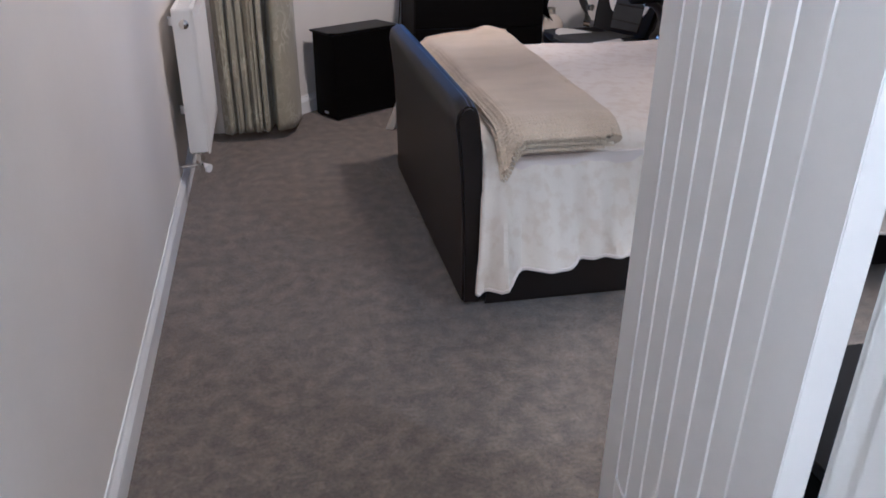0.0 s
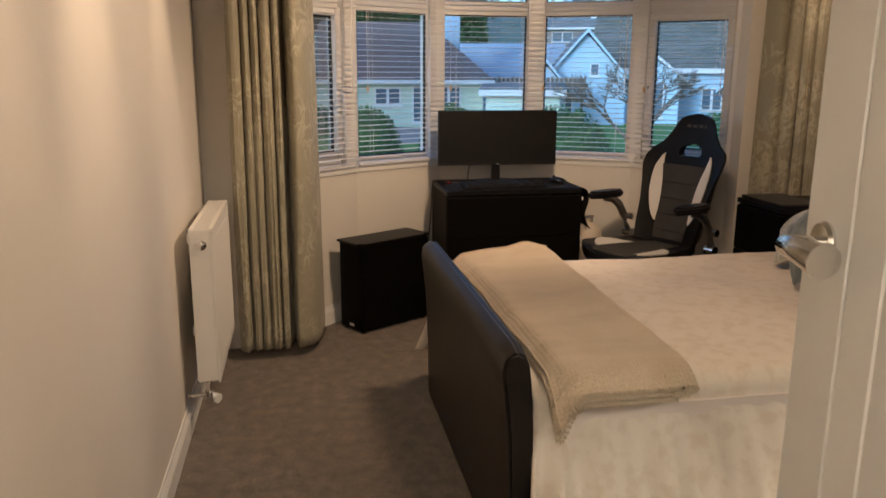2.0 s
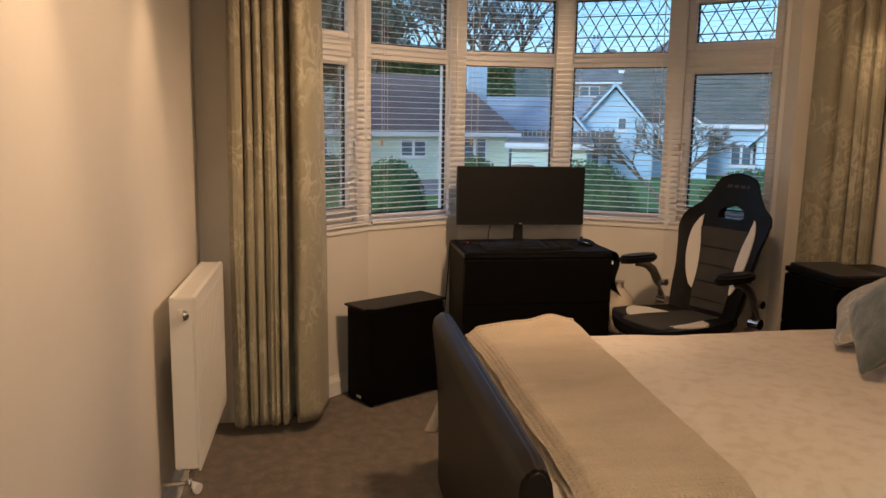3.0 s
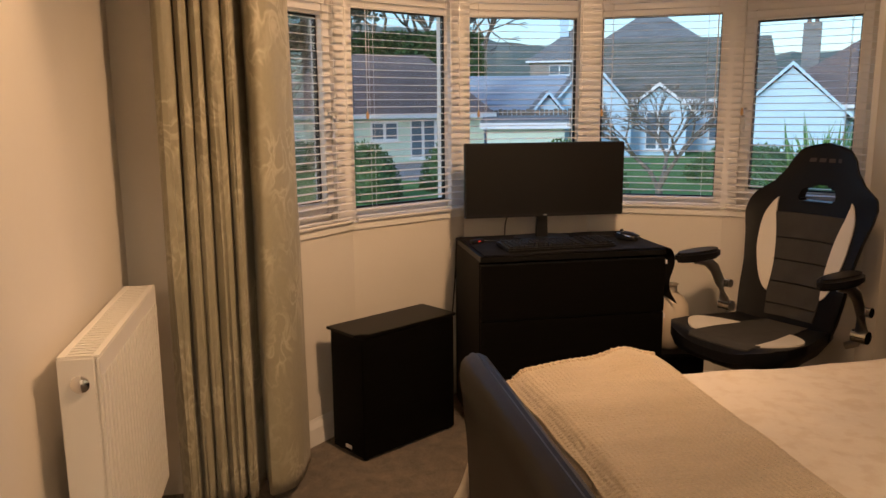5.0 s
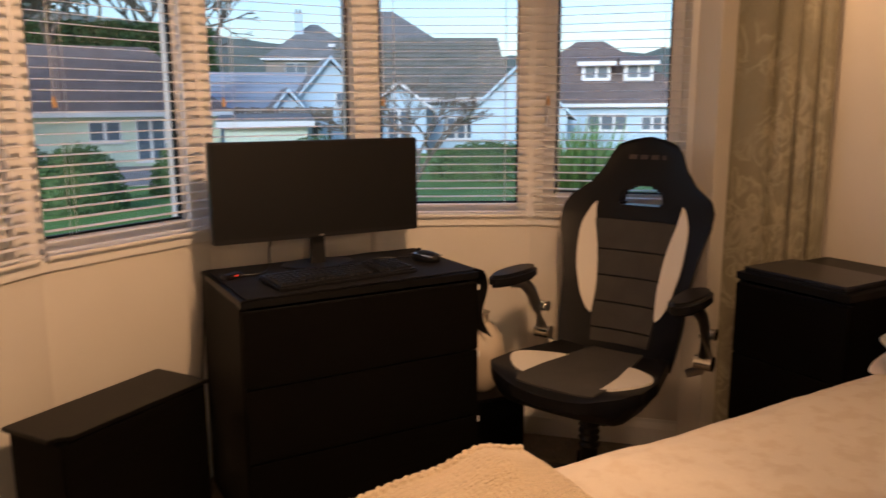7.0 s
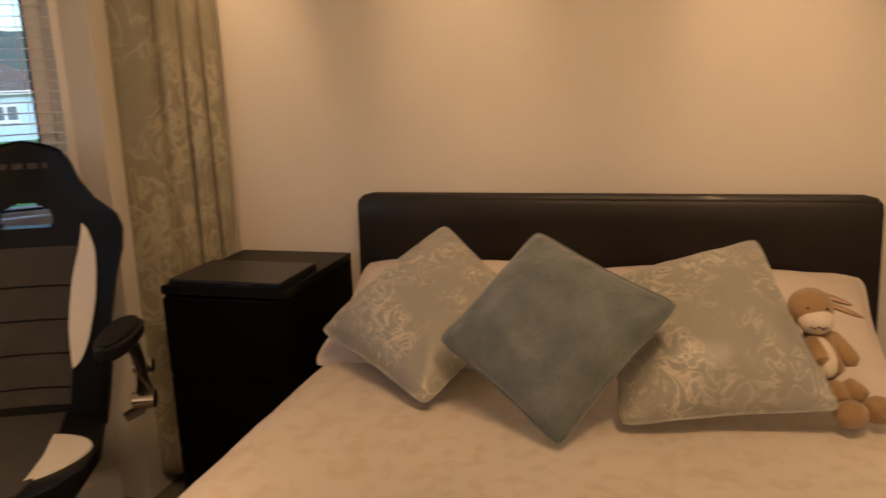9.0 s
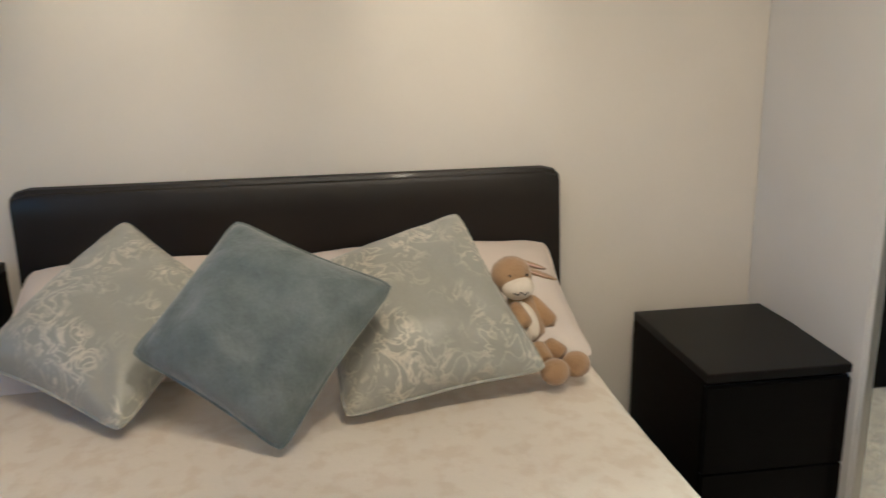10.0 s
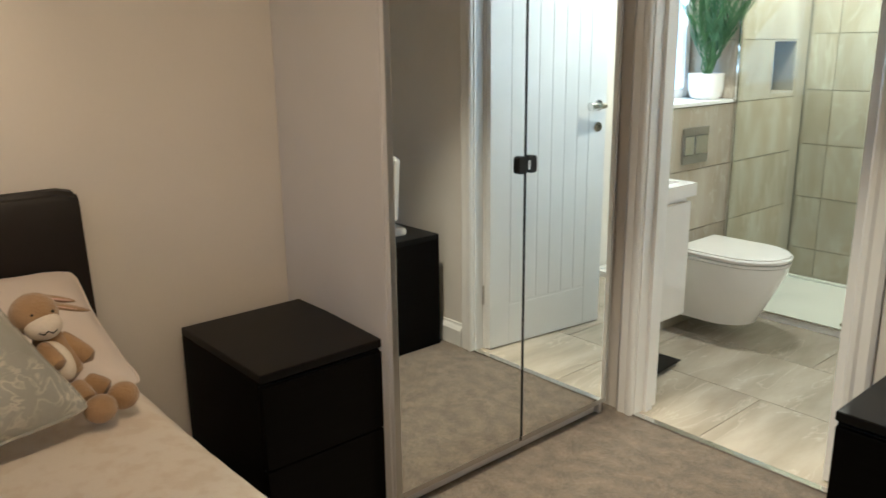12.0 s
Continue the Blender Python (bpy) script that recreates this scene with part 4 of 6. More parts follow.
# ---- desk things ----
TABLE = 0.7865
mon = thing("monitor", pose(1.245, 5.02, TABLE, 0, 0, -1), "wide black computer monitor switched off on a black stand", "monitor")
mw, mh, mz = 0.735, 0.33, 0.105
part("housing", box((-mw / 2, -0.012, mz), (mw / 2, 0.022, mz + mh)), BLACKPLASTIC, mon, bevel=0.004)
part("screen", box((-mw / 2 + 0.006, -0.0135, mz + 0.016), (mw / 2 - 0.006, -0.0125, mz + mh - 0.006)), SCREEN, mon)
part("back_bulge", box((-0.2, 0.022, mz + 0.06), (0.2, 0.05, mz + 0.26)), BLACKPLASTIC, mon, bevel=0.012)
part("neck", prism([(-0.028, 0.0), (0.028, 0.0), (0.022, 0.16), (-0.022, 0.16)], 0.03, 0.055, "y"), BLACKPLASTIC, mon, bevel=0.004)
part("foot", prism([(0.13 * math.cos(a) * (1 if abs(math.cos(a)) > 0.2 else 1), 0.04 + 0.085 * math.sin(a)) for a in np.linspace(0, 2 * math.pi, 33)[:-1]], 0.0, 0.008), BLACKPLASTIC, mon, bevel=0.002)
part("badge", box((-0.008, -0.0135, mz + 0.005), (0.008, -0.0125, mz + 0.011)), STEEL, mon)

kb = thing("keyboard", pose(1.235, 4.83, TABLE, 0, 0, 4), "black full size keyboard on the cloth covered desk", "keyboard")
part("base", box((-0.245, -0.085, 0.0), (0.245, 0.085, 0.018), Matrix.Rotation(radians(2.5), 4, "X")), BLACKPLASTIC, kb, bevel=0.006)
key = bmesh.new()
vs = add_box(key, (-0.0085, -0.008, 0), (0.0085, 0.008, 0.009))
for v in vs:
    if v.co.z > 0.005:
        v.co.x *= 0.8
        v.co.y *= 0.8
first = part("keycap", key, BLACKPLASTIC, kb)
n = 0
for r in range(6):
    for c in range(22):
        if c in (15, 18) or (r == 1 and 3 < c < 9):
            continue
        k = first if n == 0 else first.copy()
        if n:
            scene.collection.objects.link(k)
        k.location = (-0.222 + c * 0.0212, -0.062 + r * 0.0215 + (0.008 if r == 5 else 0), 0.0165 + 0.045 * (-0.062 + r * 0.0215))
        n += 1

mouse = thing("computer_mouse", pose(1.60, 4.92, TABLE, 0, 0, 25), "black and silver computer mouse beside the keyboard", "mouse")
bm = bmesh.new()
blob(bm, (0, 0, 0.012), (0.034, 0.06, 0.026), None, 12, 20)
bmesh.ops.bisect_plane(bm, geom=bm.verts[:] + bm.edges[:] + bm.faces[:], plane_co=(0, 0, 0.001), plane_no=(0, 0, -1), clear_outer=True)
part("shell", bm, BLACKPLASTIC, mouse, smooth=True)
for s in (-1, 1):
    part("silver_trim", tube([(s * 0.026, -0.05, 0.020), (s * 0.034, -0.01, 0.026), (s * 0.028, 0.03, 0.030), (s * 0.012, 0.055, 0.020)], 0.0035, 8), CHROME, mouse, smooth=True)
part("wheel", tube([(-0.004, 0.03, 0.037), (0.004, 0.03, 0.037)], 0.008, 14), BLACKPLASTIC, mouse, smooth=True)

dongle = thing("charger", pose(0.925, 4.99, TABLE, 0, 0, 30), "small black charger with a red light on the desk cloth", "charger")
part("case", box((-0.035, -0.018, 0), (0.035, 0.018, 0.016)), BLACKPLASTIC, dongle, bevel=0.004)
part("indicator", box((-0.006, -0.0195, 0.009), (0.006, -0.018, 0.012)), RED, dongle)


def cable(name, pts, r, label):
    c = thing(name, pose(0, 0, 0), label, "cable")
    smooth_pts = []
    P = [Vector(p) for p in pts]
    for i in range(len(P) - 1):
        a, b, cc, d = P[max(i - 1, 0)], P[i], P[i + 1], P[min(i + 2, len(P) - 1)]
        for k in range(6):
            t = k / 6
            smooth_pts.append(0.5 * ((2 * b) + (cc - a) * t + (2 * a - 5 * b + 4 * cc - d) * t * t + (3 * b - a - 3 * cc + d) * t ** 3))
    smooth_pts.append(P[-1])
    part("cord", tube(smooth_pts, r, 6), BLACKPLASTIC, c, smooth=True)
    return c


cable("cable", [(1.10, 5.06, 0.93), (1.08, 5.08, 0.86), (1.06, 5.03, 0.80), (1.02, 5.0, TABLE + 0.004), (0.96, 5.0, TABLE + 0.004)], 0.003, "thin black cable running from the monitor across the desk")
cable("cable", [(0.86, 5.10, 0.785), (0.855, 5.10, 0.76), (0.845, 5.09, 0.6), (0.83, 5.10, 0.4), (0.80, 5.05, 0.25)], 0.0035, "black cable hanging down the side of the desk chest")
cable("cable", [(1.30, 4.92, TABLE + 0.006), (1.38, 4.98, TABLE + 0.006), (1.46, 5.02, TABLE + 0.006), (1.55, 4.99, TABLE + 0.006), (1.59, 4.965, TABLE + 0.012)], 0.0025, "thin black mouse cable on the desk cloth")

lap = thing("laptop", pose(2.60, 4.02, 0.79, 0, 0, -90), "closed dark laptop lying on the bedside chest", "laptop")
part("base", box((-0.18, -0.20, 0.0), (0.18, 0.045, 0.010)), BLACKPLASTIC, lap, bevel=0.003)
part("lid", box((-0.18, -0.20, 0.0115), (0.18, 0.045, 0.019)), mat("dark_grey_aluminium", (0.07, 0.07, 0.085), 0.35, 0.8), lap, bevel=0.003)
part("bright_edge", box((-0.178, -0.2015, 0.0102), (0.178, -0.1995, 0.0115)), CHROME, lap)

tower = thing("storage_box", pose(0.522, 4.78, 0, 0, 0, 32.5), "black upright box with a thin overhanging lid by the bay wall", "box")
part("body", box((-0.245, -0.105, 0.012), (0.245, 0.105, 0.505)), BLACKWOOD, tower, bevel=0.004)
lid = [(-0.262, 0.108), (0.255, 0.108), (0.255, -0.108), (-0.215, -0.108), (-0.235, -0.085), (-0.262, -0.078)]
part("lid", prism(lid, 0.508, 0.520), BLACKTOP, tower, bevel=0.002)
for sx in (-0.22, 0.22):
    for sy in (-0.08, 0.08):
        part("foot", lathe([(0, 0), (0.014, 0), (0.014, 0.011), (0, 0.0118)], 12, m=Matrix.Translation((sx, sy, 0))), BLACKPLASTIC, tower, smooth=True)
part("latch", box((-0.2465, -0.02, 0.03), (-0.245, 0.02, 0.045)), UPVC, tower)

low = thing("storage_box", pose(1.80, 4.86, 0, 0, 0, -8), "low black box on the floor holding a cream vase", "box")
part("body", box((-0.11, -0.14, 0), (0.11, 0.06, 0.29)), BLACKWOOD, low, bevel=0.003)
part("lid", box((-0.115, -0.145, 0.29), (0.115, 0.065, 0.302)), BLACKTOP, low, bevel=0.002)
vase = thing("vase", pose(1.78, 4.83, 0.302), "squat cream glazed vase with a narrow neck on a box", "vase")
part("vessel", lathe([(0, 0), (0.045, 0), (0.062, 0.02), (0.078, 0.07), (0.086, 0.14), (0.078, 0.20), (0.05, 0.24), (0.028, 0.255), (0.026, 0.285), (0.034, 0.292), (0.0, 0.293)], 32), VASE, vase, smooth=True)

stand = thing("vanity_mirror", pose(1.06, 0.79, 0.53, 0, 0, 14), "white framed tabletop mirror tilted on its base on the low chest", "mirror")
part("base", box((-0.10, -0.07, 0.0), (0.10, 0.07, 0.035)), GLOSSWHITE, stand, bevel=0.006)
part("stem", box((-0.012, -0.012, 0.035), (0.012, 0.012, 0.12)), GLOSSWHITE, stand, bevel=0.003)
fr = part("frame", box((-0.13, -0.012, 0.10), (0.13, 0.012, 0.38), Matrix.Rotation(radians(8), 4, "Y")), GLOSSWHITE, stand, bevel=0.006)
part("glass", box((-0.115, 0.0125, 0.115), (0.115, 0.0135, 0.365), Matrix.Rotation(radians(8), 4, "Y")), MIRROR, fr)

# ---- radiator ----
rad = thing("radiator", pose(0, 0, 0), "white double panel radiator mounted on the wall below its thermostat cap", "radiator")
RX, RY0, RY1, RZ0, RZ1 = LEFT + 0.062, 3.415, 4.12, 0.230, 0.856
bm = box((RX + 0.075, RY0, RZ0), (RX + 0.083, RY1, RZ1 - 0.004))
part("front_panel", bm, RADIATOR, rad, bevel=0.003)
k = 0
for i in range(20):
    y = RY0 + 0.03 + i * (RY1 - RY0 - 0.06) / 19
    part("flute", box((RX + 0.083, y - 0.008, RZ0 + 0.04), (RX + 0.0855, y + 0.008, RZ1 - 0.05)), RADIATOR, rad, bevel=0.002, segments=1)
part("back_panel", box((RX, RY0 + 0.01, RZ0), (RX + 0.012, RY1 - 0.01, RZ1 - 0.01)), RADIATOR, rad, bevel=0.003)
for y0, y1 in ((RY0 - 0.002, RY0 + 0.006), (RY1 - 0.006, RY1 + 0.002)):
    part("end_panel", box((RX - 0.004, y0, RZ0 + 0.01), (RX + 0.0745, y1, RZ1 - 0.002)), RADIATOR, rad, bevel=0.003)
grille = bmesh.new()
add_box(grille, (RX - 0.004, RY0 + 0.006, RZ1 - 0.004), (RX + 0.012, RY1 - 0.006, RZ1))
add_box(grille, (RX + 0.068, RY0 + 0.006, RZ1 - 0.004), (RX + 0.083, RY1 - 0.006, RZ1))
for i in range(34):
    y = RY0 + 0.012 + i * (RY1 - RY0 - 0.03) / 33
    add_box(grille, (RX + 0.012, y, RZ1 - 0.004), (RX + 0.068, y + 0.012, RZ1 - 0.001))
part("top_grille", grille, RADIATOR, rad)
part("bleed_plug", lathe([(0, 0), (0.019, 0), (0.02, 0.006), (0.013, 0.012), (0, 0.013)], 20, m=Matrix.Translation((RX + 0.042, RY0 - 0.002, RZ1 - 0.06)) @ Matrix.Rotation(radians(90), 4, "X")), CHROME, rad, smooth=True)
valve = part("valve", tube([(RX + 0.036, RY0 + 0.035, RZ0 + 0.005), (RX + 0.036, RY0 + 0.035, 0.165)], 0.012, 14), CHROME, rad, "chrome radiator valve", smooth=True)
part("valve_nut", tube([(RX + 0.036, RY0 + 0.035, 0.225), (RX + 0.036, RY0 + 0.035, 0.195)], 0.019, 6), CHROME, valve)
part("valve_cap", tube([(RX + 0.036, RY0 + 0.035, 0.165), (RX + 0.07, RY0 + 0.01, 0.16)], [0.016, 0.02], 16), UPVC, valve, smooth=True)
part("valve_body", tube([(RX + 0.036, RY0 + 0.055, 0.165), (RX + 0.036, RY0 - 0.012, 0.165)], 0.017, 14), CHROME, valve, smooth=True)
part("pipe", tube([(RX + 0.036, RY0 + 0.05, 0.165), (LEFT + 0.002, RY0 + 0.055, 0.16)], 0.0075, 12), CHROME, valve, smooth=True)
for z in (0.34, 0.75):
    part("wall_bracket", box((LEFT + 0.001, RY0 + 0.34, z - 0.02), (RX, RY0 + 0.36, z + 0.02)), RADIATOR, rad)

# ---- curtains ----


def curtain(name, path, label, seed, z0, z1):
    """Hanging cloth along a path of plan points, gathered at the top."""
    c = thing(name, pose(0, 0, 0), label, "curtain", "bay curtains")
    P = [Vector((*p, 0)) for p in path]
    dense = []
    for i in range(len(P) - 1):
        a, b, cc, d = P[max(i - 1, 0)], P[i], P[i + 1], P[min(i + 2, len(P) - 1)]
        for k in range(4):
            t = k / 4
            dense.append(0.5 * ((2 * b) + (cc - a) * t + (2 * a - 5 * b + 4 * cc - d) * t * t + (3 * b - a - 3 * cc + d) * t ** 3))
    dense.append(P[-1])
    bm = bmesh.new()
    rows = 40
    mid = sum(dense, Vector()) / len(dense)
    g = []
    for j in range(rows + 1):
        v = j / rows
        z = z0 + (z1 - z0) * v
        row = []
        for i, p in enumerate(dense):
            spread = 1 - 0.06 * smoothstep(0.3, 1, v)
            q = mid + (p - mid) * spread
            q = q + Vector((noise.noise(Vector((i * 0.35, v * 2.2, seed))), noise.noise(Vector((i * 0.35, v * 2.2, seed + 9))), 0)) * 0.010 * (1.2 - v)
            hem = 0.012 * noise.noise(Vector((i * 0.2, 0, seed))) if j == 0 else 0
            row.append(bm.verts.new((q.x, q.y, z + hem)))
        g.append(row)
    for j in range(rows):
        for i in range(len(dense) - 1):
            bm.faces.new((g[j][i], g[j][i + 1], g[j + 1][i + 1], g[j + 1][i]))
    ob = part("cloth", bm, CURTAIN, c, smooth=True)
    s = ob.modifiers.new("thick", "SOLIDIFY")
    s.thickness = 0.004
    return c


def lobes(a, b, widths, depth):
    """Round folds side by side from a to b in plan, with narrow creases between them."""
    a, b = Vector(a), Vector(b)
    d, total = b - a, sum(widths)
    nrm = Vector((d.y, -d.x)).normalized()
    out, at = [], 0.0
    for w in widths:
        for f, o in ((0.04, 0.0), (0.07, 0.55), (0.28, 0.95), (0.5, 1.05), (0.72, 0.95), (0.93, 0.55), (0.96, 0.0)):
            out.append(tuple(a + d * ((at + w * f) / total) + nrm * depth * o * (0.7 + 0.3 * w / max(widths))))
        at += w
    return out


lp = lobes((-0.275, 4.29), (-0.02, 4.31), (8, 5, 5, 7, 4.5), 0.052) + [(0.0, 4.40), (0.02, 4.28), (0.06, 4.27), (0.11, 4.33), (0.15, 4.44), (0.155, 4.57)]
curtain("curtain", lp, "silver green damask curtain drawn back beside the radiator", 2, 0.055, 2.3)
rp = [(2.60, 4.48), (2.60, 4.42), (2.64, 4.355), (2.69, 4.36)] + lobes((2.70, 4.38), (2.858, 4.245), (9, 7, 6), 0.05)
curtain("curtain", rp, "silver green damask curtain drawn back beside the tall bedside chest", 5, 0.055, 2.3)
rod = thing("curtain_pole", pose(0, 0, 0), "white curtain track across the bay opening", "curtain track")
part("pole", tube([(LEFT - 0.1, 4.33, 2.33), (RIGHT - 0.01, 4.33, 2.33)], 0.014, 12), WHITE, rod, smooth=True)
for x in (-0.3, 1.24, 2.8):
    part("bracket", box((x - 0.01, 4.33, 2.322), (x + 0.01, 4.45, 2.338)), WHITE, rod)

# ---- gaming chair ----
ch = thing("office_chair", pose(1.940, 4.405, 0, 0, 0, 113), "black and white racing style office chair with grey fabric panels", "chair")
# in its own frame the chair faces +y, x to its right


HALF = [(0.46, 0.20), (0.60, 0.215), (0.72, 0.22), (0.84, 0.24), (0.93, 0.262), (0.99, 0.262), (1.03, 0.245), (1.08, 0.185), (1.14, 0.145), (1.19, 0.125), (1.225, 0.10), (1.245, 0.045), (1.25, 0.01)]


def back_front(u, v, grow=0.0, proud=0.0):
    z = 0.46 + (1.25 - 0.46) * v
    a = 2 * u - 1
    hw = lerp_table(HALF, z)
    wing = 0.055 * abs(a) ** 2.5 * (1 - 0.65 * smoothstep(0.92, 1.10, z))
    y = -0.205 - 0.25 * (z - 0.46) - 0.05 * max(0, z - 0.9) + wing + proud
    z -= 0.03 * smoothstep(0.8, 1.2, z)
    return (a * (hw * 1.05 + grow), y, z)


def back_depth(u, v):
    e = min(1, 6 * min(u, 1 - u) + 0.3) * min(1, 8 * min(v, 1 - v) + 0.35)
    return (0, -(0.095 - 0.05 * smoothstep(0.35, 0.8, v)) * e, 0.0)


def hole(u, v):
    a, z = (2 * u - 1) * 1.08 * lerp_table(HALF, 0.46 + 0.79 * v), 0.46 + 0.79 * v
    return not ((a / 0.082) ** 2 + ((z - 1.02) / 0.052) ** 2 < 1 and z > 0.998)


part("backrest", shell(60, 84, back_front, back_depth, hole), CHAIRBLACK, ch, "black padded backrest with a head opening", smooth=True)
panel = shell(16, 30, lambda u, v: back_front(0.5 + (u - 0.5) * (0.50 + 0.06 * v), 0.06 + 0.545 * v, 0, 0.007), lambda u, v: (0, -0.012, 0))
part("back_panel", panel, CHAIRGREY, ch, "charcoal fabric panel", smooth=True)
for k in range(4):
    z = 0.12 + 0.115 * k
    pts = [Vector(back_front(0.5 + (u - 0.5) * 0.5, z, 0, 0.0085)) for u in np.linspace(0, 1, 8)]
    part("stitching", tube(pts, 0.0022, 5), CHAIRBLACK, ch)
for s in (-1, 1):
    def wing_panel(u, v, s=s):
        wdt = 0.15 * math.sin(math.pi * min(1, v ** 0.8)) ** 0.8
        uu = 0.5 + s * (0.265 + 0.03 * v) + s * (u - 0.2) * wdt
        return back_front(uu, 0.18 + 0.51 * v, 0, 0.008)
    part("side_panel", shell(8, 30, wing_panel, lambda u, v: (0, -0.012, 0)), CHAIRWHITE, ch, "white side panel", smooth=True)
part("head_badge", shell(10, 4, lambda u, v: back_front(0.5 + (u - 0.5) * 0.5, 0.90 + 0.02 * v, 0, 0.002), lambda u, v: (0, -0.003, 0), lambda u, v: (int(u * 10) % 3 != 1)), mat("faded_print", (0.06, 0.045, 0.04), 0.6), ch)
bm = bmesh.new()
SEATH = [(0.0, 0.19), (0.25, 0.22), (0.6, 0.262), (0.85, 0.262), (0.95, 0.22), (1.0, 0.15)]


def seat_top(u, v, proud=0.0):
    a = 2 * u - 1
    hw = lerp_table(SEATH, v)
    y = -0.22 + 0.50 * v
    z = 0.475 + 0.022 * abs(a) ** 2.5 - 0.03 * max(0, (v - 0.85) / 0.15) ** 2 + 0.015 * v + proud
    return (a * hw, y, z)


part("seat", shell(40, 34, seat_top, lambda u, v: (0, 0, -0.10 * min(1, 6 * min(u, 1 - u, v, (1 - v)) + 0.35))), CHAIRBLACK, ch, "black padded bucket seat", smooth=True)
part("seat_panel", shell(16, 22, lambda u, v: seat_top(0.5 + (u - 0.5) * (0.48 + 0.12 * v), 0.02 + 0.93 * v, 0.006), lambda u, v: (0, 0, -0.01)), CHAIRGREY, ch, "charcoal fabric seat panel", smooth=True)
for s in (-1, 1):
    def thigh(u, v, s=s):
        wdt = 0.22 * math.sin(math.pi * v) ** 0.7
        return seat_top(0.5 + s * (0.24 + 0.02 * v) + s * u * wdt, 0.34 + 0.52 * v, 0.007)
    part("side_panel", shell(8, 20, thigh, lambda u, v: (0, 0, -0.012)), CHAIRWHITE, ch, "white side panel", smooth=True)
for s in (-1, 1):
    arm = part("armrest", tube([(s * 0.245, -0.21, 0.45), (s * 0.285, -0.21, 0.47), (s * 0.308, -0.20, 0.53), (s * 0.313, -0.17, 0.61), (s * 0.314, -0.13, 0.675), (s * 0.314, -0.075, 0.715), (s * 0.314, 0.0, 0.728)], [0.014, 0.017, 0.024, 0.026, 0.026, 0.024, 0.02], 12, flat=0.6), STEEL, ch, "silver flip up arm with a black pad", smooth=True)
    part("pivot", tube([(s * 0.272, -0.21, 0.50), (s * 0.330, -0.21, 0.50)], 0.026, 20), CHROME, arm, smooth=True)
    part("pivot", tube([(s * 0.285, -0.21, 0.60), (s * 0.335, -0.21, 0.60)], 0.020, 20), CHROME, arm, smooth=True)
    part("pad", prism([(s * 0.314 + 0.047 * math.cos(t) * (1 - 0.12 * math.sin(t)), -0.01 + 0.135 * math.copysign(abs(math.sin(t)) ** 0.8, math.sin(t))) for t in np.linspace(0, 2 * math.pi, 25)[:-1]], 0.727, 0.770), CHAIRBLACK, arm, smooth=True, bevel=0.014, segments=3)
part("seat_plate", box((-0.12, -0.13, 0.345), (0.12, 0.13, 0.385)), BLACKPLASTIC, ch, bevel=0.006)
part("lever", tube([(0.1, 0.02, 0.36), (0.24, 0.02, 0.35), (0.27, 0.03, 0.35)], 0.006, 8), BLACKPLASTIC, ch, smooth=True)
part("gas_lift", lathe([(0, 0.10), (0.03, 0.10), (0.03, 0.24), (0.022, 0.245), (0.022, 0.35), (0, 0.351)], 20), BLACKPLASTIC, ch, smooth=True)
part("bellows", lathe([(0, 0.2)] + [(0.036 if k % 2 else 0.030, 0.2 + 0.012 * k) for k in range(12)] + [(0, 0.333)], 20), BLACKPLASTIC, ch, smooth=True)
part("hub", lathe([(0, 0.07), (0.045, 0.07), (0.045, 0.115), (0.03, 0.13), (0, 0.131)], 20), BLACKPLASTIC, ch, smooth=True)
for k in range(5):
    a = radians(72 * k + 12)
    d = Vector((math.cos(a), math.sin(a), 0))
    leg = part("base_leg", tube([d * 0.03 + Vector((0, 0, 0.10)), d * 0.16 + Vector((0, 0, 0.095)), d * 0.29 + Vector((0, 0, 0.075))], [0.026, 0.02, 0.015], 10), BLACKPLASTIC, ch, smooth=True)
    e = Vector((-d.y, d.x, 0))
    for s in (-1, 1):
        p = d * 0.285 + Vector((0, 0, 0.027))
        part("caster", tube([p + e * (s * 0.006), p + e * (s * 0.024)], 0.026, 18), BLACKPLASTIC, leg, smooth=True)

# ---- wardrobe with mirror doors ----
WX, WY0, WY1, WH = 2.235, 0.640, 1.640, 2.36
wr = thing("wardrobe", pose(0, 0, 0), "white wardrobe with two full height mirrored doors", "wardrobe")
part("side_panel", prism([(WX + 0.02, WY1 - 0.018), (RIGHT - 0.002, 1.580), (RIGHT - 0.002, 1.598), (WX + 0.02, WY1)], 0.0, WH), PANEL, wr, bevel=0.0015)
for lo, hi, nm in (((WX + 0.02, WY0, 0.0), (RIGHT - 0.004, WY0 + 0.018, WH), "side_panel"), ((WX + 0.02, WY0 + 0.018, WH - 0.018), (RIGHT - 0.004, 1.575, WH), "top_panel"),
                   ((RIGHT - 0.012, WY0 + 0.018, 0.0), (RIGHT - 0.004, 1.575, WH - 0.018), "back_panel"), ((WX + 0.04, WY0 + 0.018, 0.0), (WX + 0.056, WY1 - 0.018, 0.06), "plinth"), ((WX + 0.04, WY0 + 0.018, 0.06), (RIGHT - 0.012, 1.575, 0.078), "bottom_panel")):
    part(nm, box(lo, hi), PANEL, wr, bevel=0.0015)
ym = 1.111
part("gap_seal", box((WX - 0.0035, ym - 0.0035, 0.06), (WX + 0.004, ym + 0.0035, WH - 0.004)), BLACKPLASTIC, wr)
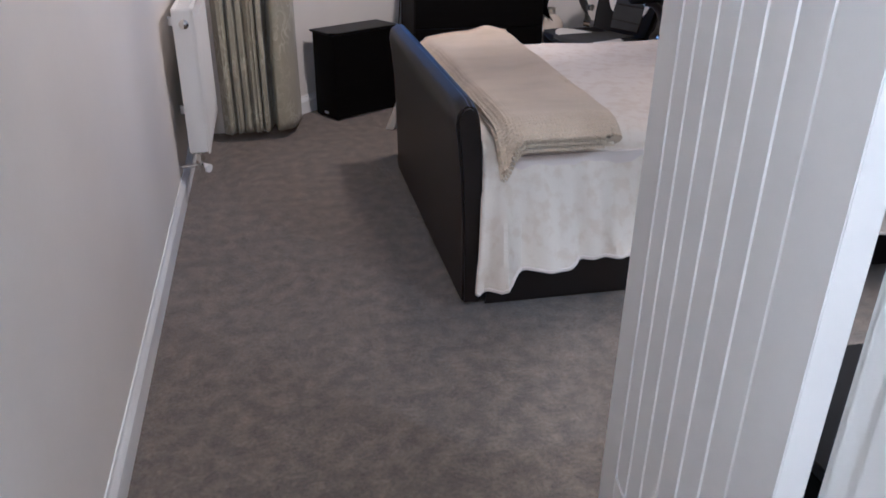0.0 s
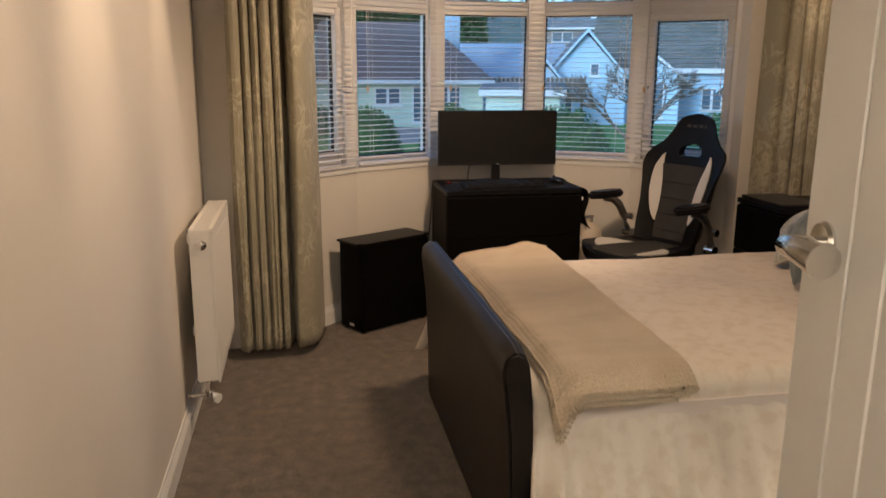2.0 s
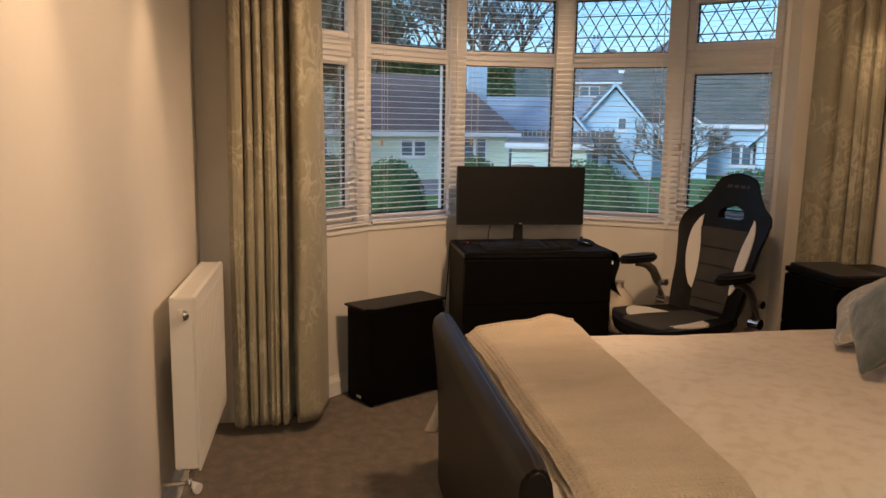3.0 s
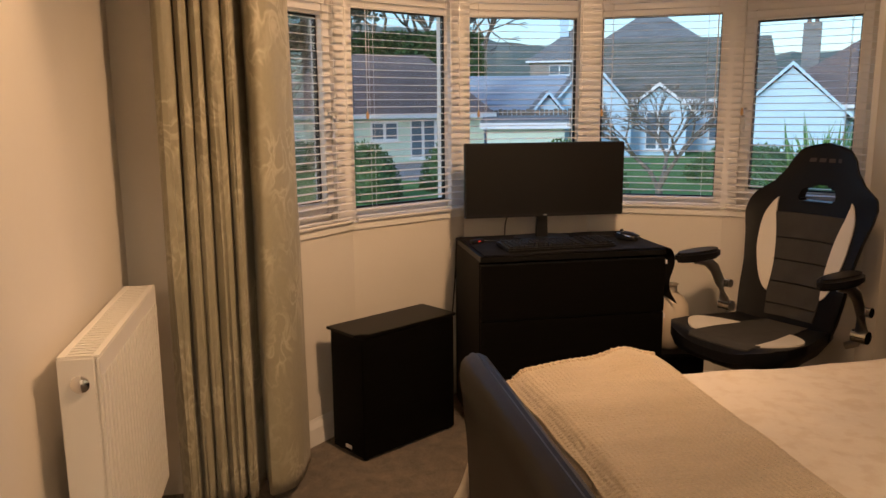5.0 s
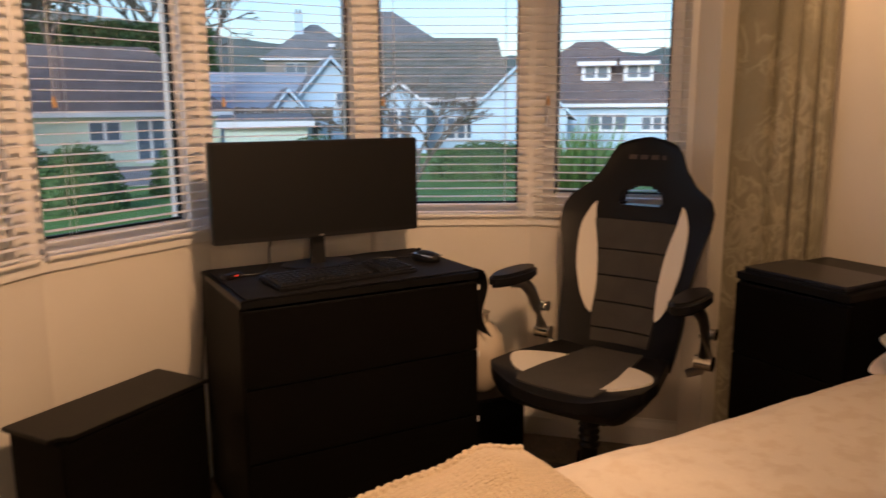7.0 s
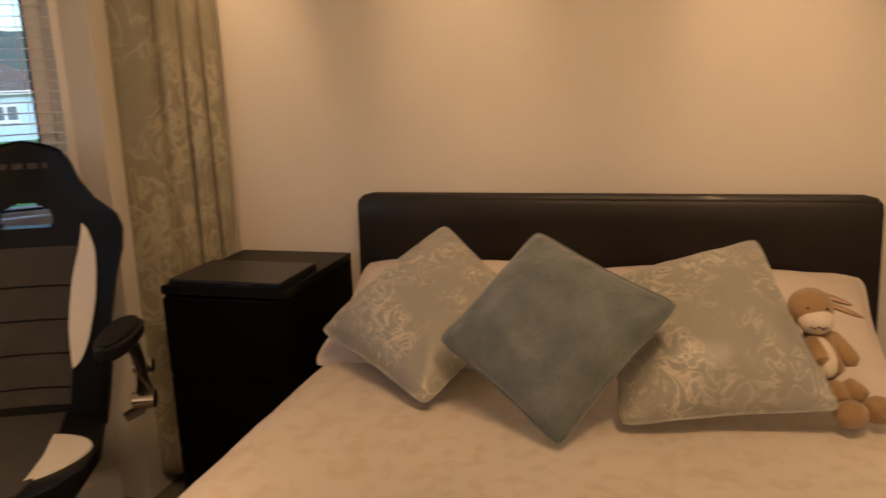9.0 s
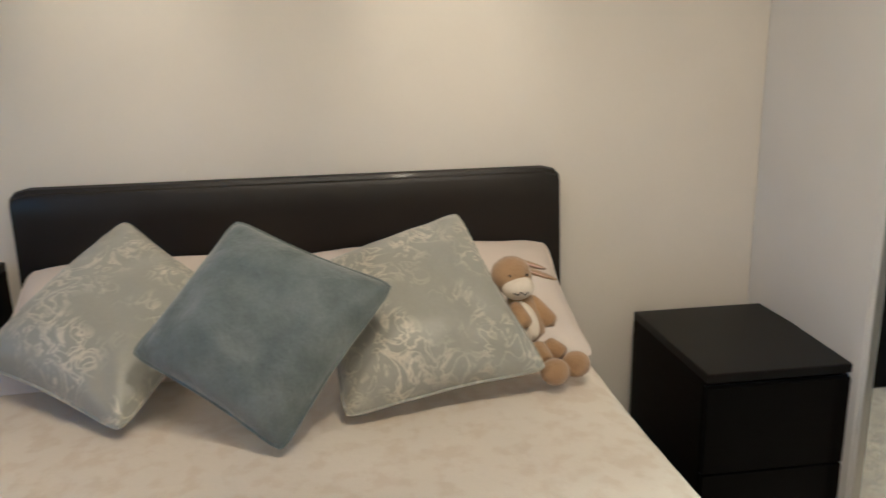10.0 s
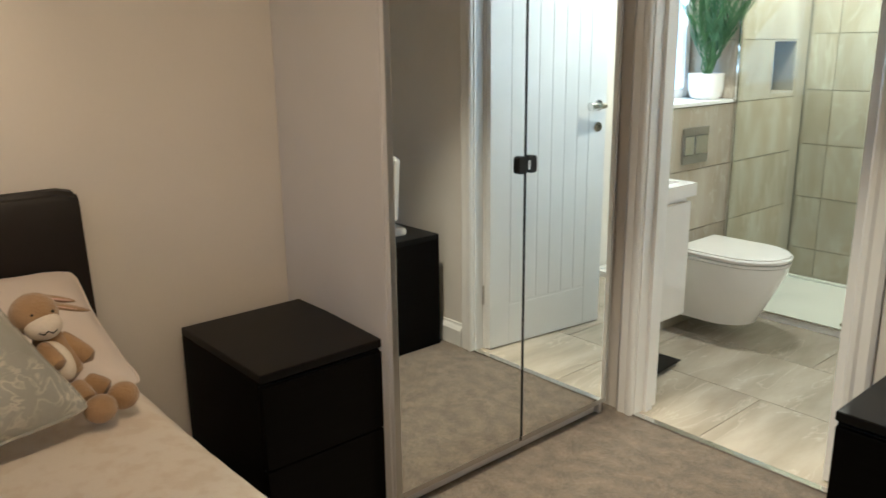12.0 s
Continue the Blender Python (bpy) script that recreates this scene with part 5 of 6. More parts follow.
for a, b in ((WY0 + 0.002, ym - 0.004), (ym + 0.004, WY1 - 0.001)):
    d = part("door", box((WX, a, 0.055), (WX + 0.018, b, WH - 0.002)), PANEL, wr, bevel=0.0015)
    part("mirror", box((WX - 0.004, a + 0.002 if a > 1 else a + 0.012, 0.075), (WX, b - (0.018 if a > 1 else 0.002), WH - 0.02)), MIRROR, d)
    part("mirror_bead", box((WX - 0.002, b - 0.018 if a > 1 else a + 0.002, 0.06), (WX, b - 0.001 if a > 1 else a + 0.012, WH - 0.004)), STEEL, d)
    part("bottom_bead", box((WX - 0.0025, a + 0.002, 0.056), (WX, b - 0.001, 0.0745)), STEEL, d)
lock = thing("door_lock", pose(WX - 0.004, ym, 1.0), "black adhesive child lock joining the mirrored doors", "lock")
for s in (-1, 1):
    part("pad", prism([(s * 0.021 + 0.019 * math.copysign(abs(math.cos(t)) ** 0.5, math.cos(t)), 0.027 * math.copysign(abs(math.sin(t)) ** 0.5, math.sin(t))) for t in np.linspace(0, 2 * math.pi, 25)[:-1]], -0.014, -0.001, "x"), BLACKPLASTIC, lock, bevel=0.002)
part("catch", box((-0.018, -0.005, -0.014), (-0.0145, 0.005, 0.014)), CHROME, lock, bevel=0.001)

# ---- bathroom things ----
tray = thing("shower_tray", pose(0, 0, 0), "low white shower tray with a chrome drain in the tiled bathroom", "shower tray")
bm = bmesh.new()
add_box(bm, (BW + 0.02, BS + 0.002, 0.0), (BOX - 0.002, -0.80, 0.022))
for lo, hi in (((BW + 0.02, -0.835, 0.022), (BOX - 0.002, -0.80, 0.036)), ((BW + 0.02, BS + 0.002, 0.022), (BOX - 0.002, BS + 0.03, 0.036)), ((BOX - 0.03, BS + 0.03, 0.022), (BOX - 0.002, -0.835, 0.036)), ((BW + 0.02, BS + 0.03, 0.022), (BW + 0.05, -0.835, 0.036))):
    add_box(bm, lo, hi)
part("basin", bm, CERAMIC, tray, bevel=0.003)
part("drain_cover", lathe([(0, 0.022), (0.052, 0.022), (0.055, 0.027), (0.045, 0.031), (0, 0.032)], 28, m=Matrix.Translation((1.97, -0.93, 0))), CHROME, tray, smooth=True)

loo = thing("toilet", pose(BOX + 0.018, -0.46, 0, 0, 0, 90), "white wall hung toilet with its slim lid closed", "toilet")
# its own +y points from the wall into the room


def d_outline(w, length, y0=0.0, n=18):
    """A D shape: straight sides, round front."""
    pts = [(-w, y0), (w, y0)]
    s = length - w * 1.15
    for k in range(n + 1):
        a = math.pi * k / n
        pts.append((w * math.cos(a), s + (length - s) * math.sin(a)))
    return pts


bm = bmesh.new()
levels = [(0.085, 0.125, 0.35), (0.092, 0.138, 0.385), (0.16, 0.152, 0.42), (0.25, 0.165, 0.465), (0.34, 0.175, 0.508), (0.385, 0.178, 0.52)]
rings = []
for z, w, ln in levels:
    rings.append([bm.verts.new((x, y, z)) for x, y in d_outline(w, ln)])
for a, b in zip(rings, rings[1:]):
    for i in range(len(a)):
        bm.faces.new((a[i], a[(i + 1) % len(a)], b[(i + 1) % len(a)], b[i]))
bm.faces.new(rings[0][::-1]), bm.faces.new(rings[-1])
part("bowl", bm, CERAMIC, loo, smooth=True)
part("seat", prism(d_outline(0.181, 0.523, 0.06), 0.388, 0.400), CERAMIC, loo, smooth=True, bevel=0.003)
part("lid", prism(d_outline(0.184, 0.527, 0.05), 0.404, 0.430), CERAMIC, loo, smooth=True, bevel=0.010, segments=3)

van = thing("vanity_unit", pose(0, 0, 0), "wall hung white gloss vanity unit with a slim basin", "vanity unit")
part("cabinet", box((2.215, 0.21, 0.31), (BOX - 0.002, NIB - 0.004, 0.785)), GLOSSWHITE, van, bevel=0.002)
dr = part("drawer_front", box((2.195, 0.208, 0.31), (2.212, NIB - 0.006, 0.765)), GLOSSWHITE, van, bevel=0.002)
part("pull", box((2.197, 0.25, 0.766), (2.21, 0.40, 0.772)), CHROME, dr)
bm = bmesh.new()
for lo, hi in (((2.18, 0.20, 0.79), (2.23, NIB - 0.003, 0.84)), ((2.50, 0.20, 0.79), (BOX - 0.001, NIB - 0.003, 0.84)), ((2.23, 0.20, 0.79), (2.50, 0.235, 0.84)), ((2.23, 0.40, 0.79), (2.50, NIB - 0.003, 0.84)), ((2.23, 0.235, 0.79), (2.50, 0.40, 0.80))):
    add_box(bm, lo, hi)
part("basin", bm, CERAMIC, van)

scale_ = thing("bathroom_scale", pose(2.443, 0.163, 0.0025, 0, 0, 4), "dark glass bathroom scale lying flat on the marble tiles", "scale")
part("plate", box((-0.15, -0.13, 0.016), (0.15, 0.13, 0.022)), BLACKTOP, scale_, bevel=0.002)
part("display", box((-0.04, 0.07, 0.0222), (0.04, 0.10, 0.0230)), STEEL, scale_)
for sx in (-0.12, 0.12):
    for sy in (-0.10, 0.10):
        part("foot", lathe([(0, 0), (0.018, 0), (0.018, 0.0155), (0, 0.0158)], 12, m=Matrix.Translation((sx, sy, 0))), STEEL, scale_, smooth=True)

plate = thing("flush_plate", pose(BOX, -0.46, 0.885, 0, 0, 90), "square brushed steel flush plate above the toilet", "flush plate")
part("frame", box((-0.11, 0.001, -0.082), (0.11, 0.010, 0.088)), STEEL, plate, bevel=0.004)
for a, b in ((-0.10, 0.01), (0.02, 0.10)):
    part("button", box((a, 0.010, -0.04), (b, 0.014, 0.05)), CHROME, plate, bevel=0.002)

screen = thing("shower_screen", pose(0, 0, 0), "clear frameless glass shower screen standing on the tray edge", "shower screen")
part("glass", box((1.75, -0.806, 0.04), (BOX - 0.012, -0.798, 1.98)), SHOWERGLASS, screen)
part("wall_channel", box((BOX - 0.012, -0.812, 0.036), (BOX - 0.001, -0.792, 1.99)), CHROME, screen)
part("floor_strip", box((1.20, -0.808, 0.036), (BOX - 0.012, -0.796, 0.041)), CHROME, screen)

part_w = thing("bathroom_window", pose(0, 0, 0), "frosted bathroom window above the tiled ledge", "window", kind="structure")
# The pane gives off blue light itself in place of outside daylight.
part("frosted_pane", box((BE - 0.012, -0.72, 1.13), (BE - 0.002, 0.42, 2.0)), FROSTGLOW, part_w)
bm = bmesh.new()
for lo, hi in (((BE - 0.03, -0.76, 1.090), (BE - 0.001, 0.43, 1.13)), ((BE - 0.03, -0.76, 1.13), (BE - 0.001, -0.72, 2.0)), ((BE - 0.03, -0.76, 2.0), (BE - 0.001, 0.43, 2.06))):
    add_box(bm, lo, hi)
part("window_frame", bm, UPVC, part_w, bevel=0.003)
structure("window_ledge", box((BOX - 0.004, -0.785, 1.071), (BE - 0.002, NIB - 0.002, 1.088)), WHITE, "white stone window ledge", bevel=0.002)

pot = thing("potted_palm", pose(2.70, -0.695, 1.088) @ Matrix.Scale(1.0, 4), "small green palm in a round white pot on the bathroom ledge", "plant")
part("pot", lathe([(0, 0), (0.058, 0), (0.075, 0.015), (0.085, 0.05), (0.087, 0.125), (0.080, 0.125), (0.078, 0.105), (0, 0.104)], 28), CERAMIC, pot, smooth=True)
bm = bmesh.new()
rng = random.Random(11)
for k in range(34):
    a, lean, hgt = rng.uniform(0, 6.283), rng.uniform(0.04, 0.22), rng.uniform(0.30, 0.70)
    tip = Vector((math.cos(a) * lean * 1.3 - 0.0, math.sin(a) * lean * 1.3, 0.10 + hgt))
    tip.x = min(tip.x, 0.11)
    pts = [Vector((rng.uniform(-0.02, 0.02), rng.uniform(-0.02, 0.02), 0.10)).lerp(tip, t) + Vector((0, 0, 0.03 * math.sin(t * 3.1))) for t in np.linspace(0, 1, 12)]
    tube(pts, [0.004 - 0.003 * i / 11 for i in range(12)], 5, bm)
    side = Vector((-math.sin(a), math.cos(a), 0))
    for i in range(3, 12):
        for s in (-1, 1):
            for off in (0.0, 0.5):
                base = pts[i] if off == 0 or i == 11 else pts[i].lerp(pts[min(i + 1, 11)], 0.5)
                ln = 0.12 * (1 - 0.06 * i) * rng.uniform(0.8, 1.2)
                end = base + side * s * ln * 0.55 + Vector((math.cos(a) * 0.02, math.sin(a) * 0.02, ln * 0.75))
                end.x = min(end.x, 0.12)
                w = Vector((0, 0, 0.005)).cross(end - base).normalized() * 0.004
                mid = base.lerp(end, 0.5)
                v = [bm.verts.new(p) for p in (base, mid + w, end, mid - w)]
                bm.faces.new(v)
part("fronds", bm, LEAF, pot)

bottles = thing("bottle", pose(2.70, -1.23, 1.102), "small dark blue toiletry bottle in the shower niche", "bottle")
part("flask", box((-0.05, -0.06, 0), (0.03, 0.06, 0.17)), mat("dark_blue_plastic", (0.02, 0.06, 0.14), 0.3), bottles, bevel=0.012, segments=3)
part("cap", box((-0.025, -0.03, 0.171), (0.005, 0.03, 0.20)), BLACKPLASTIC, bottles, bevel=0.004)


def tiles(parent, axis, at, u0, u1, v0, v1, w, h, holes=(), shift=0.5, material=TILE, seed=0, out=1, du=0.0, dv=0.0):
    """Tiles as objects: axis x or y walls (u along, v up), or z for a floor."""
    g, t = 0.0007, 0.010
    cache = {}
    row = 0
    v = v0 + dv
    while v < v1 - 0.005:
        u = u0 - (shift * w if row % 2 else 0) + du
        while u < u1 - 0.005:
            a, b, c, d = max(u, u0) + g, min(u + w, u1) - g, max(v, v0) + g, min(v + h, v1) - g
            u += w
            if b - a < 0.012 or d - c < 0.012:
                continue
            spans = [(a, b, c, d)]
            for hu0, hu1, hv0, hv1 in holes:
                nxt = []
                for (p, q, r, s) in spans:
                    if q <= hu0 or p >= hu1 or s <= hv0 or r >= hv1:
                        nxt.append((p, q, r, s))
                        continue
                    for cand in ((p, hu0, r, s), (hu1, q, r, s), (max(p, hu0), min(q, hu1), r, hv0), (max(p, hu0), min(q, hu1), hv1, s)):
                        if cand[1] - cand[0] > 0.008 and cand[3] - cand[2] > 0.008:
                            nxt.append(cand)
                spans = nxt
            for (p, q, r, s) in spans:
                key = (round(q - p, 3), round(s - r, 3))
                if key not in cache:
                    bm = bmesh.new()
                    W, H = (q - p) / 2, (s - r) / 2
                    e = 0.0012
                    lay = [(-W, -H, 0), (W, -H, 0), (W, H, 0), (-W, H, 0), (-W + e, -H + e, t), (W - e, -H + e, t), (W - e, H - e, t), (-W + e, H - e, t)]
                    vs = [bm.verts.new(x) for x in lay]
                    for f in ((4, 5, 6, 7), (0, 1, 5, 4), (1, 2, 6, 5), (2, 3, 7, 6), (3, 0, 4, 7)):
                        bm.faces.new([vs[i] for i in f])
                    cache[key] = part("tile", bm, material, parent)
                    ob = cache[key]
                else:
                    ob = cache[key].copy()
                    scene.collection.objects.link(ob)
                cu, cv = (p + q) / 2, (r + s) / 2
                if axis == "z":
                    ob.matrix_basis = Matrix.Translation((cu, cv, at))
                elif axis == "x":
                    ob.matrix_basis = Matrix(((0, 0, out, at), (1, 0, 0, cu), (0, 1, 0, cv), (0, 0, 0, 1)))
                else:
                    ob.matrix_basis = Matrix(((-1, 0, 0, cu), (0, 0, out, at), (0, 1, 0, cv), (0, 0, 0, 1)))
        v += h
        row += 1


side = bpy.data.objects["wall_bathroom_side"]
tiles(side, "x", BOX + 0.011, BS, -0.79, 0.0, BTOP, 0.60, 0.30, holes=[(-1.42, -1.17, 1.10, 1.36)], shift=0.0, out=-1, dv=-0.13, du=0.12)
tiles(side, "x", BOX + 0.011, -0.79, NIB, 0.0, 1.068, 0.60, 0.30, shift=0.0, out=-1, dv=-0.13, du=0.0)
tiles(side, "y", -0.789, BOX + 0.002, BE - 0.03, 1.09, BTOP, 0.60, 0.30, shift=0.0, out=1, dv=-0.02)
backw = bpy.data.objects["wall_bathroom_back"]
tiles(backw, "y", BS - 0.011, BW, BOX, 0.0, BTOP, 0.60, 0.30, shift=0.0, out=1, dv=-0.10, du=-0.35)
tiles(bpy.data.objects["bathroom_floor"], "z", -0.008, BW, BOX, -0.80, SOUTH - 0.02, 0.90, 0.45, shift=0.33, material=FLOORTILE)

# ---- outdoors ----
GROUND = -0.45
EYE = Vector((0.2, 2.2, 1.36))


def out(az, dist, z=GROUND):
    """A place outdoors by its bearing from the bay and its distance."""
    return Vector((EYE.x + dist * math.sin(radians(az)), EYE.y + dist * math.cos(radians(az)), z))


bm = bmesh.new()
vs = [bm.verts.new((x, y, GROUND - 0.5 if abs(x) > 400 else GROUND)) for x, y in ((-900, 5.7), (900, 5.7), (900, 1500), (-900, 1500))]
for v in vs:
    v.co.z = GROUND
bm.faces.new(vs)
structure("ground", bm, GRASS, "green lawn and gardens")
structure("pavement", prism([(1.2, 21.5), (7.5, 20.5), (8.2, 26.5), (2.2, 27.4)], GROUND, GROUND + 0.03), PATH_STONE, "stone garden path before the bungalow")


def gable_house(name, at, turn, w, d, eave, ridge, wall, roof, label, windows=(), chimney=None, along=True, hip=False):
    """A house: its front faces -y before turning, middle of the front wall's foot at its place."""
    h = thing(name, Matrix.Translation(at) @ Matrix.Rotation(radians(turn), 4, "Z"), label, "house")
    bm = bmesh.new()
    if hip:
        add_box(bm, (-w / 2, 0, 0), (w / 2, d, eave))
    elif along:
        prism([(0, 0), (d, 0), (d, eave), (d / 2, ridge - 0.1), (0, eave)], -w / 2, w / 2, "x", bm)
    else:
        prism([(-w / 2, 0), (w / 2, 0), (w / 2, eave), (0, ridge - 0.1), (-w / 2, eave)], 0, d, "y", bm)
    part("wall", bm, wall, h)
    bm = bmesh.new()
    o, t = 0.35, 0.12
    sl = (ridge - eave) / (d / 2)
    if hip:
        run = min(d, w) / 2 - 0.3 if w < 9.5 else 1.6
        low = [bm.verts.new((x, y, eave - 0.02)) for x, y in ((-w / 2 - o, -o), (w / 2 + o, -o), (w / 2 + o, d + o), (-w / 2 - o, d + o))]
        a, b = bm.verts.new((-w / 2 + run, d / 2, ridge)), bm.verts.new((w / 2 - run, d / 2, ridge))
        for f in ((low[0], low[1], b, a), (low[1], low[2], b), (low[2], low[3], a, b), (low[3], low[0], a), low[::-1]):
            bm.faces.new(f)
    elif along:
        for pts in ([(-o, eave - o * sl), (d / 2, ridge), (d / 2, ridge + t), (-o, eave - o * sl + t)], [(d + o, eave - o * sl), (d / 2, ridge), (d / 2, ridge + t), (d + o, eave - o * sl + t)]):
            prism(pts, -w / 2 - 0.2, w / 2 + 0.2, "x", bm)
    else:
        sl = (ridge - eave) / (w / 2)
        for s in (-1, 1):
            prism([(s * (w / 2 + o), eave - o * sl), (0, ridge), (0, ridge + t), (s * (w / 2 + o), eave - o * sl + t)], -0.2, d + 0.2, "y", bm)
    r = part("roof", bm, roof, h)
    if hip:
        part("fascia", box((-w / 2 - o, -o - 0.03, eave - 0.14), (w / 2 + o, -o - 0.002, eave)), UPVC, h)
    elif along:
        part("fascia", box((-w / 2 - 0.2, -o - 0.03, eave - o * sl - 0.1), (w / 2 + 0.2, -o - 0.002, eave - o * sl + 0.08)), UPVC, h)
        n = int((ridge - eave) / 0.16)
        for k in range(1, n):
            f = k / n
            y, z = -o + (d / 2 + o) * f, eave - o * sl + (ridge - eave + o * sl) * f + t
            tagged(part("tile_course", box((-w / 2 - 0.2, y - 0.06, z - 0.01), (w / 2 + 0.2, y + 0.04, z + 0.02)), roof, r), "")
    else:
        for s in (-1, 1):
            part("bargeboard", prism([(s * (w / 2 + o), eave - o * sl + 0.0), (0, ridge - 0.02), (0, ridge + t), (s * (w / 2 + o), eave - o * sl + t)], -0.24, -0.2, "y"), UPVC if name == "porch" else wall, h)
    for (x, z, ww, hh, n) in windows:
        wdw = part("window", box((x - ww / 2, -0.04, z), (x + ww / 2, 0.02, z + hh)), UPVC, h)
        pw = ww / n
        for k in range(n):
            part("pane", box((x - ww / 2 + k * pw + 0.05, -0.05, z + 0.06), (x - ww / 2 + (k + 1) * pw - 0.05, -0.04, z + hh - 0.06)), SKYGLASS, wdw)
        part("sill", box((x - ww / 2 - 0.05, -0.09, z - 0.06), (x + ww / 2 + 0.05, 0.0, z)), UPVC, wdw)
    if chimney:
        cx, cy, cz, mm = chimney
        c = part("chimney", box((cx - 0.35, cy - 0.3, eave), (cx + 0.35, cy + 0.3, cz)), mm, h)
        for s in (-0.15, 0.15):
            part("chimney_pot", lathe([(0, 0), (0.09, 0), (0.075, 0.35), (0, 0.351)], 10, m=Matrix.Translation((cx + s, cy, cz))), ROOF, c)
    return h


gable_house("house", out(2.9, 25.5), -3, 9.9, 7.0, 1.62, 3.75, RENDER, ROOF, "cream bungalow with a brown tiled roof and white windows",
            windows=[(1.6, 0.75, 0.9, 0.62, 2), (3.3, 0.15, 1.7, 1.3, 4), (-2.0, 0.6, 1.4, 0.8, 3)], chimney=(4.1, 2.6, 4.5, RENDERBLUE), hip=True)
gable_house("garage", out(17.0, 24), -17, 2.4, 4, 1.28, 1.42, RENDER, ROOFGREY, "low cream rendered garage beside the bungalow")
# Roof colour kept white-blue to paint in the light on that slope.
LITSLOPE = mat("lit_roof_slope", (0.42, 0.47, 0.52), 0.6)
MOSSY = mat("mossy_roof_tile", (0.15, 0.15, 0.12), 0.9, second=(0.21, 0.195, 0.165), scale=1.5, fine=0.25, fine_scale=9)
gable_house("house", out(21.6, 28), -16, 2.9, 7, 1.7, 3.35, RENDERBLUE, ROOFGREY, "pale rendered gabled house", windows=[(0.3, 1.75, 0.35, 0.5, 1), (-0.75, 0.1, 0.6, 1.4, 1)], along=False)
gable_house("house", out(16.2, 31), -12, 4.2, 5, 1.75, 3.0, RENDERBLUE, LITSLOPE, "pale house with a roof slope coloured as if lit")
gable_house("shed", out(18.6, 27), -14, 1.5, 3, 1.35, 2.25, RENDERBLUE, ROOFGREY, "small dark roofed outbuilding beside the gabled house", along=False)
gable_house("house", out(20.6, 62), -20, 7.5, 8, 5.3, 8.2, PATH_STONE, ROOFGREY, "distant grey roofed house on the rise", windows=[(-1.5, 4.2, 1.6, 0.8, 2)], chimney=(-1.2, 3.0, 8.9, RENDERBLUE), hip=True)
gable_house("house", out(28.0, 32), -26, 6.8, 8, 2.2, 4.6, RENDERBLUE, MOSSY, "white house with a broad mossy roof behind a bare tree", windows=[(1.6, 0.4, 1.2, 0.9, 3), (-0.6, 0.3, 0.9, 1.4, 2)])
gable_house("house", out(25.6, 37.5), -26, 4.6, 5, 4.55, 6.3, RENDERBLUE, ROOFGREY, "tall house with a hipped grey roof", hip=True)
gable_house("porch", out(26.4, 29.5), -26, 2.0, 2, 1.75, 2.55, RENDERBLUE, ROOFGREY, "small white gabled porch", windows=[(0, 0.2, 0.9, 1.4, 2)], along=False)
gable_house("house", out(40.2, 33), -38, 8.6, 8, 1.8, 4.55, RENDERBLUE, ROOF, "white house with dormers and a hipped brown roof", windows=[(2.6, 0.7, 1.3, 0.6, 3), (0.6, 0.7, 1.6, 0.7, 3)], chimney=(-2.6, 4.0, 5.2, ROOFGREY), hip=True)
for az in (40.4, 43.3):
    gable_house("dormer", out(az, 34.2, GROUND + 2.7), -38, 1.2, 1.6, 0.8, 0.95, UPVC, ROOF, "white roof dormer with a small window", windows=[(0, 0.1, 1.0, 0.6, 2)])
gable_house("house", out(35.0, 30), -33, 3.6, 6, 1.5, 3.2, RENDERBLUE, ROOF, "pale blue rendered gable house", along=False)
gable_house("house", out(-9, 30), 8, 6.0, 7, 1.9, 3.6, RENDER, ROOFGREY, "cream house half hidden by trees", windows=[(1.5, 0.5, 1.0, 0.8, 2)])
fence = thing("garden_fence", Matrix.Translation(out(17.3, 26.2)) @ Matrix.Rotation(radians(-17), 4, "Z"), "weathered grey board fence above the garage", "fence")
for k in range(26):
    part("board", box((-2.0 + k * 0.155, 0, 1.3), (-2.0 + k * 0.155 + 0.13, 0.03, 1.75 - 0.02 * (k % 3))), BARK, fence)
part("rail", box((-2.0, 0.031, 1.45), (2.03, 0.06, 1.52)), BARK, fence)
for x in (-1.9, 0.0, 1.9):
    part("post", box((x - 0.05, 0.061, 0.0), (x + 0.05, 0.14, 1.7)), BARK, fence)


def bush(name, at, rx, rz, count, label, leaf, material=HEDGE, seed=1, kind="shrub", pointy=0.0):
    """A clipped bush: many small leaf clumps over a dark inner mass."""
    t = thing(name, Matrix.Translation(at), label, kind)
    rng = random.Random(seed)
    bm = bmesh.new()
    for k in range(count):
        v = Vector((rng.gauss(0, 1), rng.gauss(0, 1), abs(rng.gauss(0, 1)))).normalized()
        r = rng.uniform(0.82, 1.03)
        p = Vector((v.x * rx * r, v.y * rx * r, v.z * rz * r))
        q = Euler((rng.uniform(0, 6.3), rng.uniform(0, 6.3), rng.uniform(0, 6.3))).to_matrix()
        vs = [bm.verts.new(p + q @ Vector(c) * leaf * rng.uniform(0.6, 1.3)) for c in ((-1, 0, 0), (0, -0.5, 0.1), (1, 0, 0), (0, 0.5, 0.1))]
        bm.faces.new(vs)
    part("crown", bm, material, t)
    bm = bmesh.new()
    blob(bm, (0, 0, 0), (rx * 0.86, rx * 0.86, rz * 0.86), None, 14, 20)
    bmesh.ops.bisect_plane(bm, geom=bm.verts[:] + bm.edges[:] + bm.faces[:], plane_co=(0, 0, 0), plane_no=(0, 0, -1), clear_outer=True)
    for v in bm.verts:
        v.co += 0.06 * rx * noise.noise_vector(v.co * 2)
        v.co.z = max(0, v.co.z)
    part("inner_mass", bm, material, t)
    return t


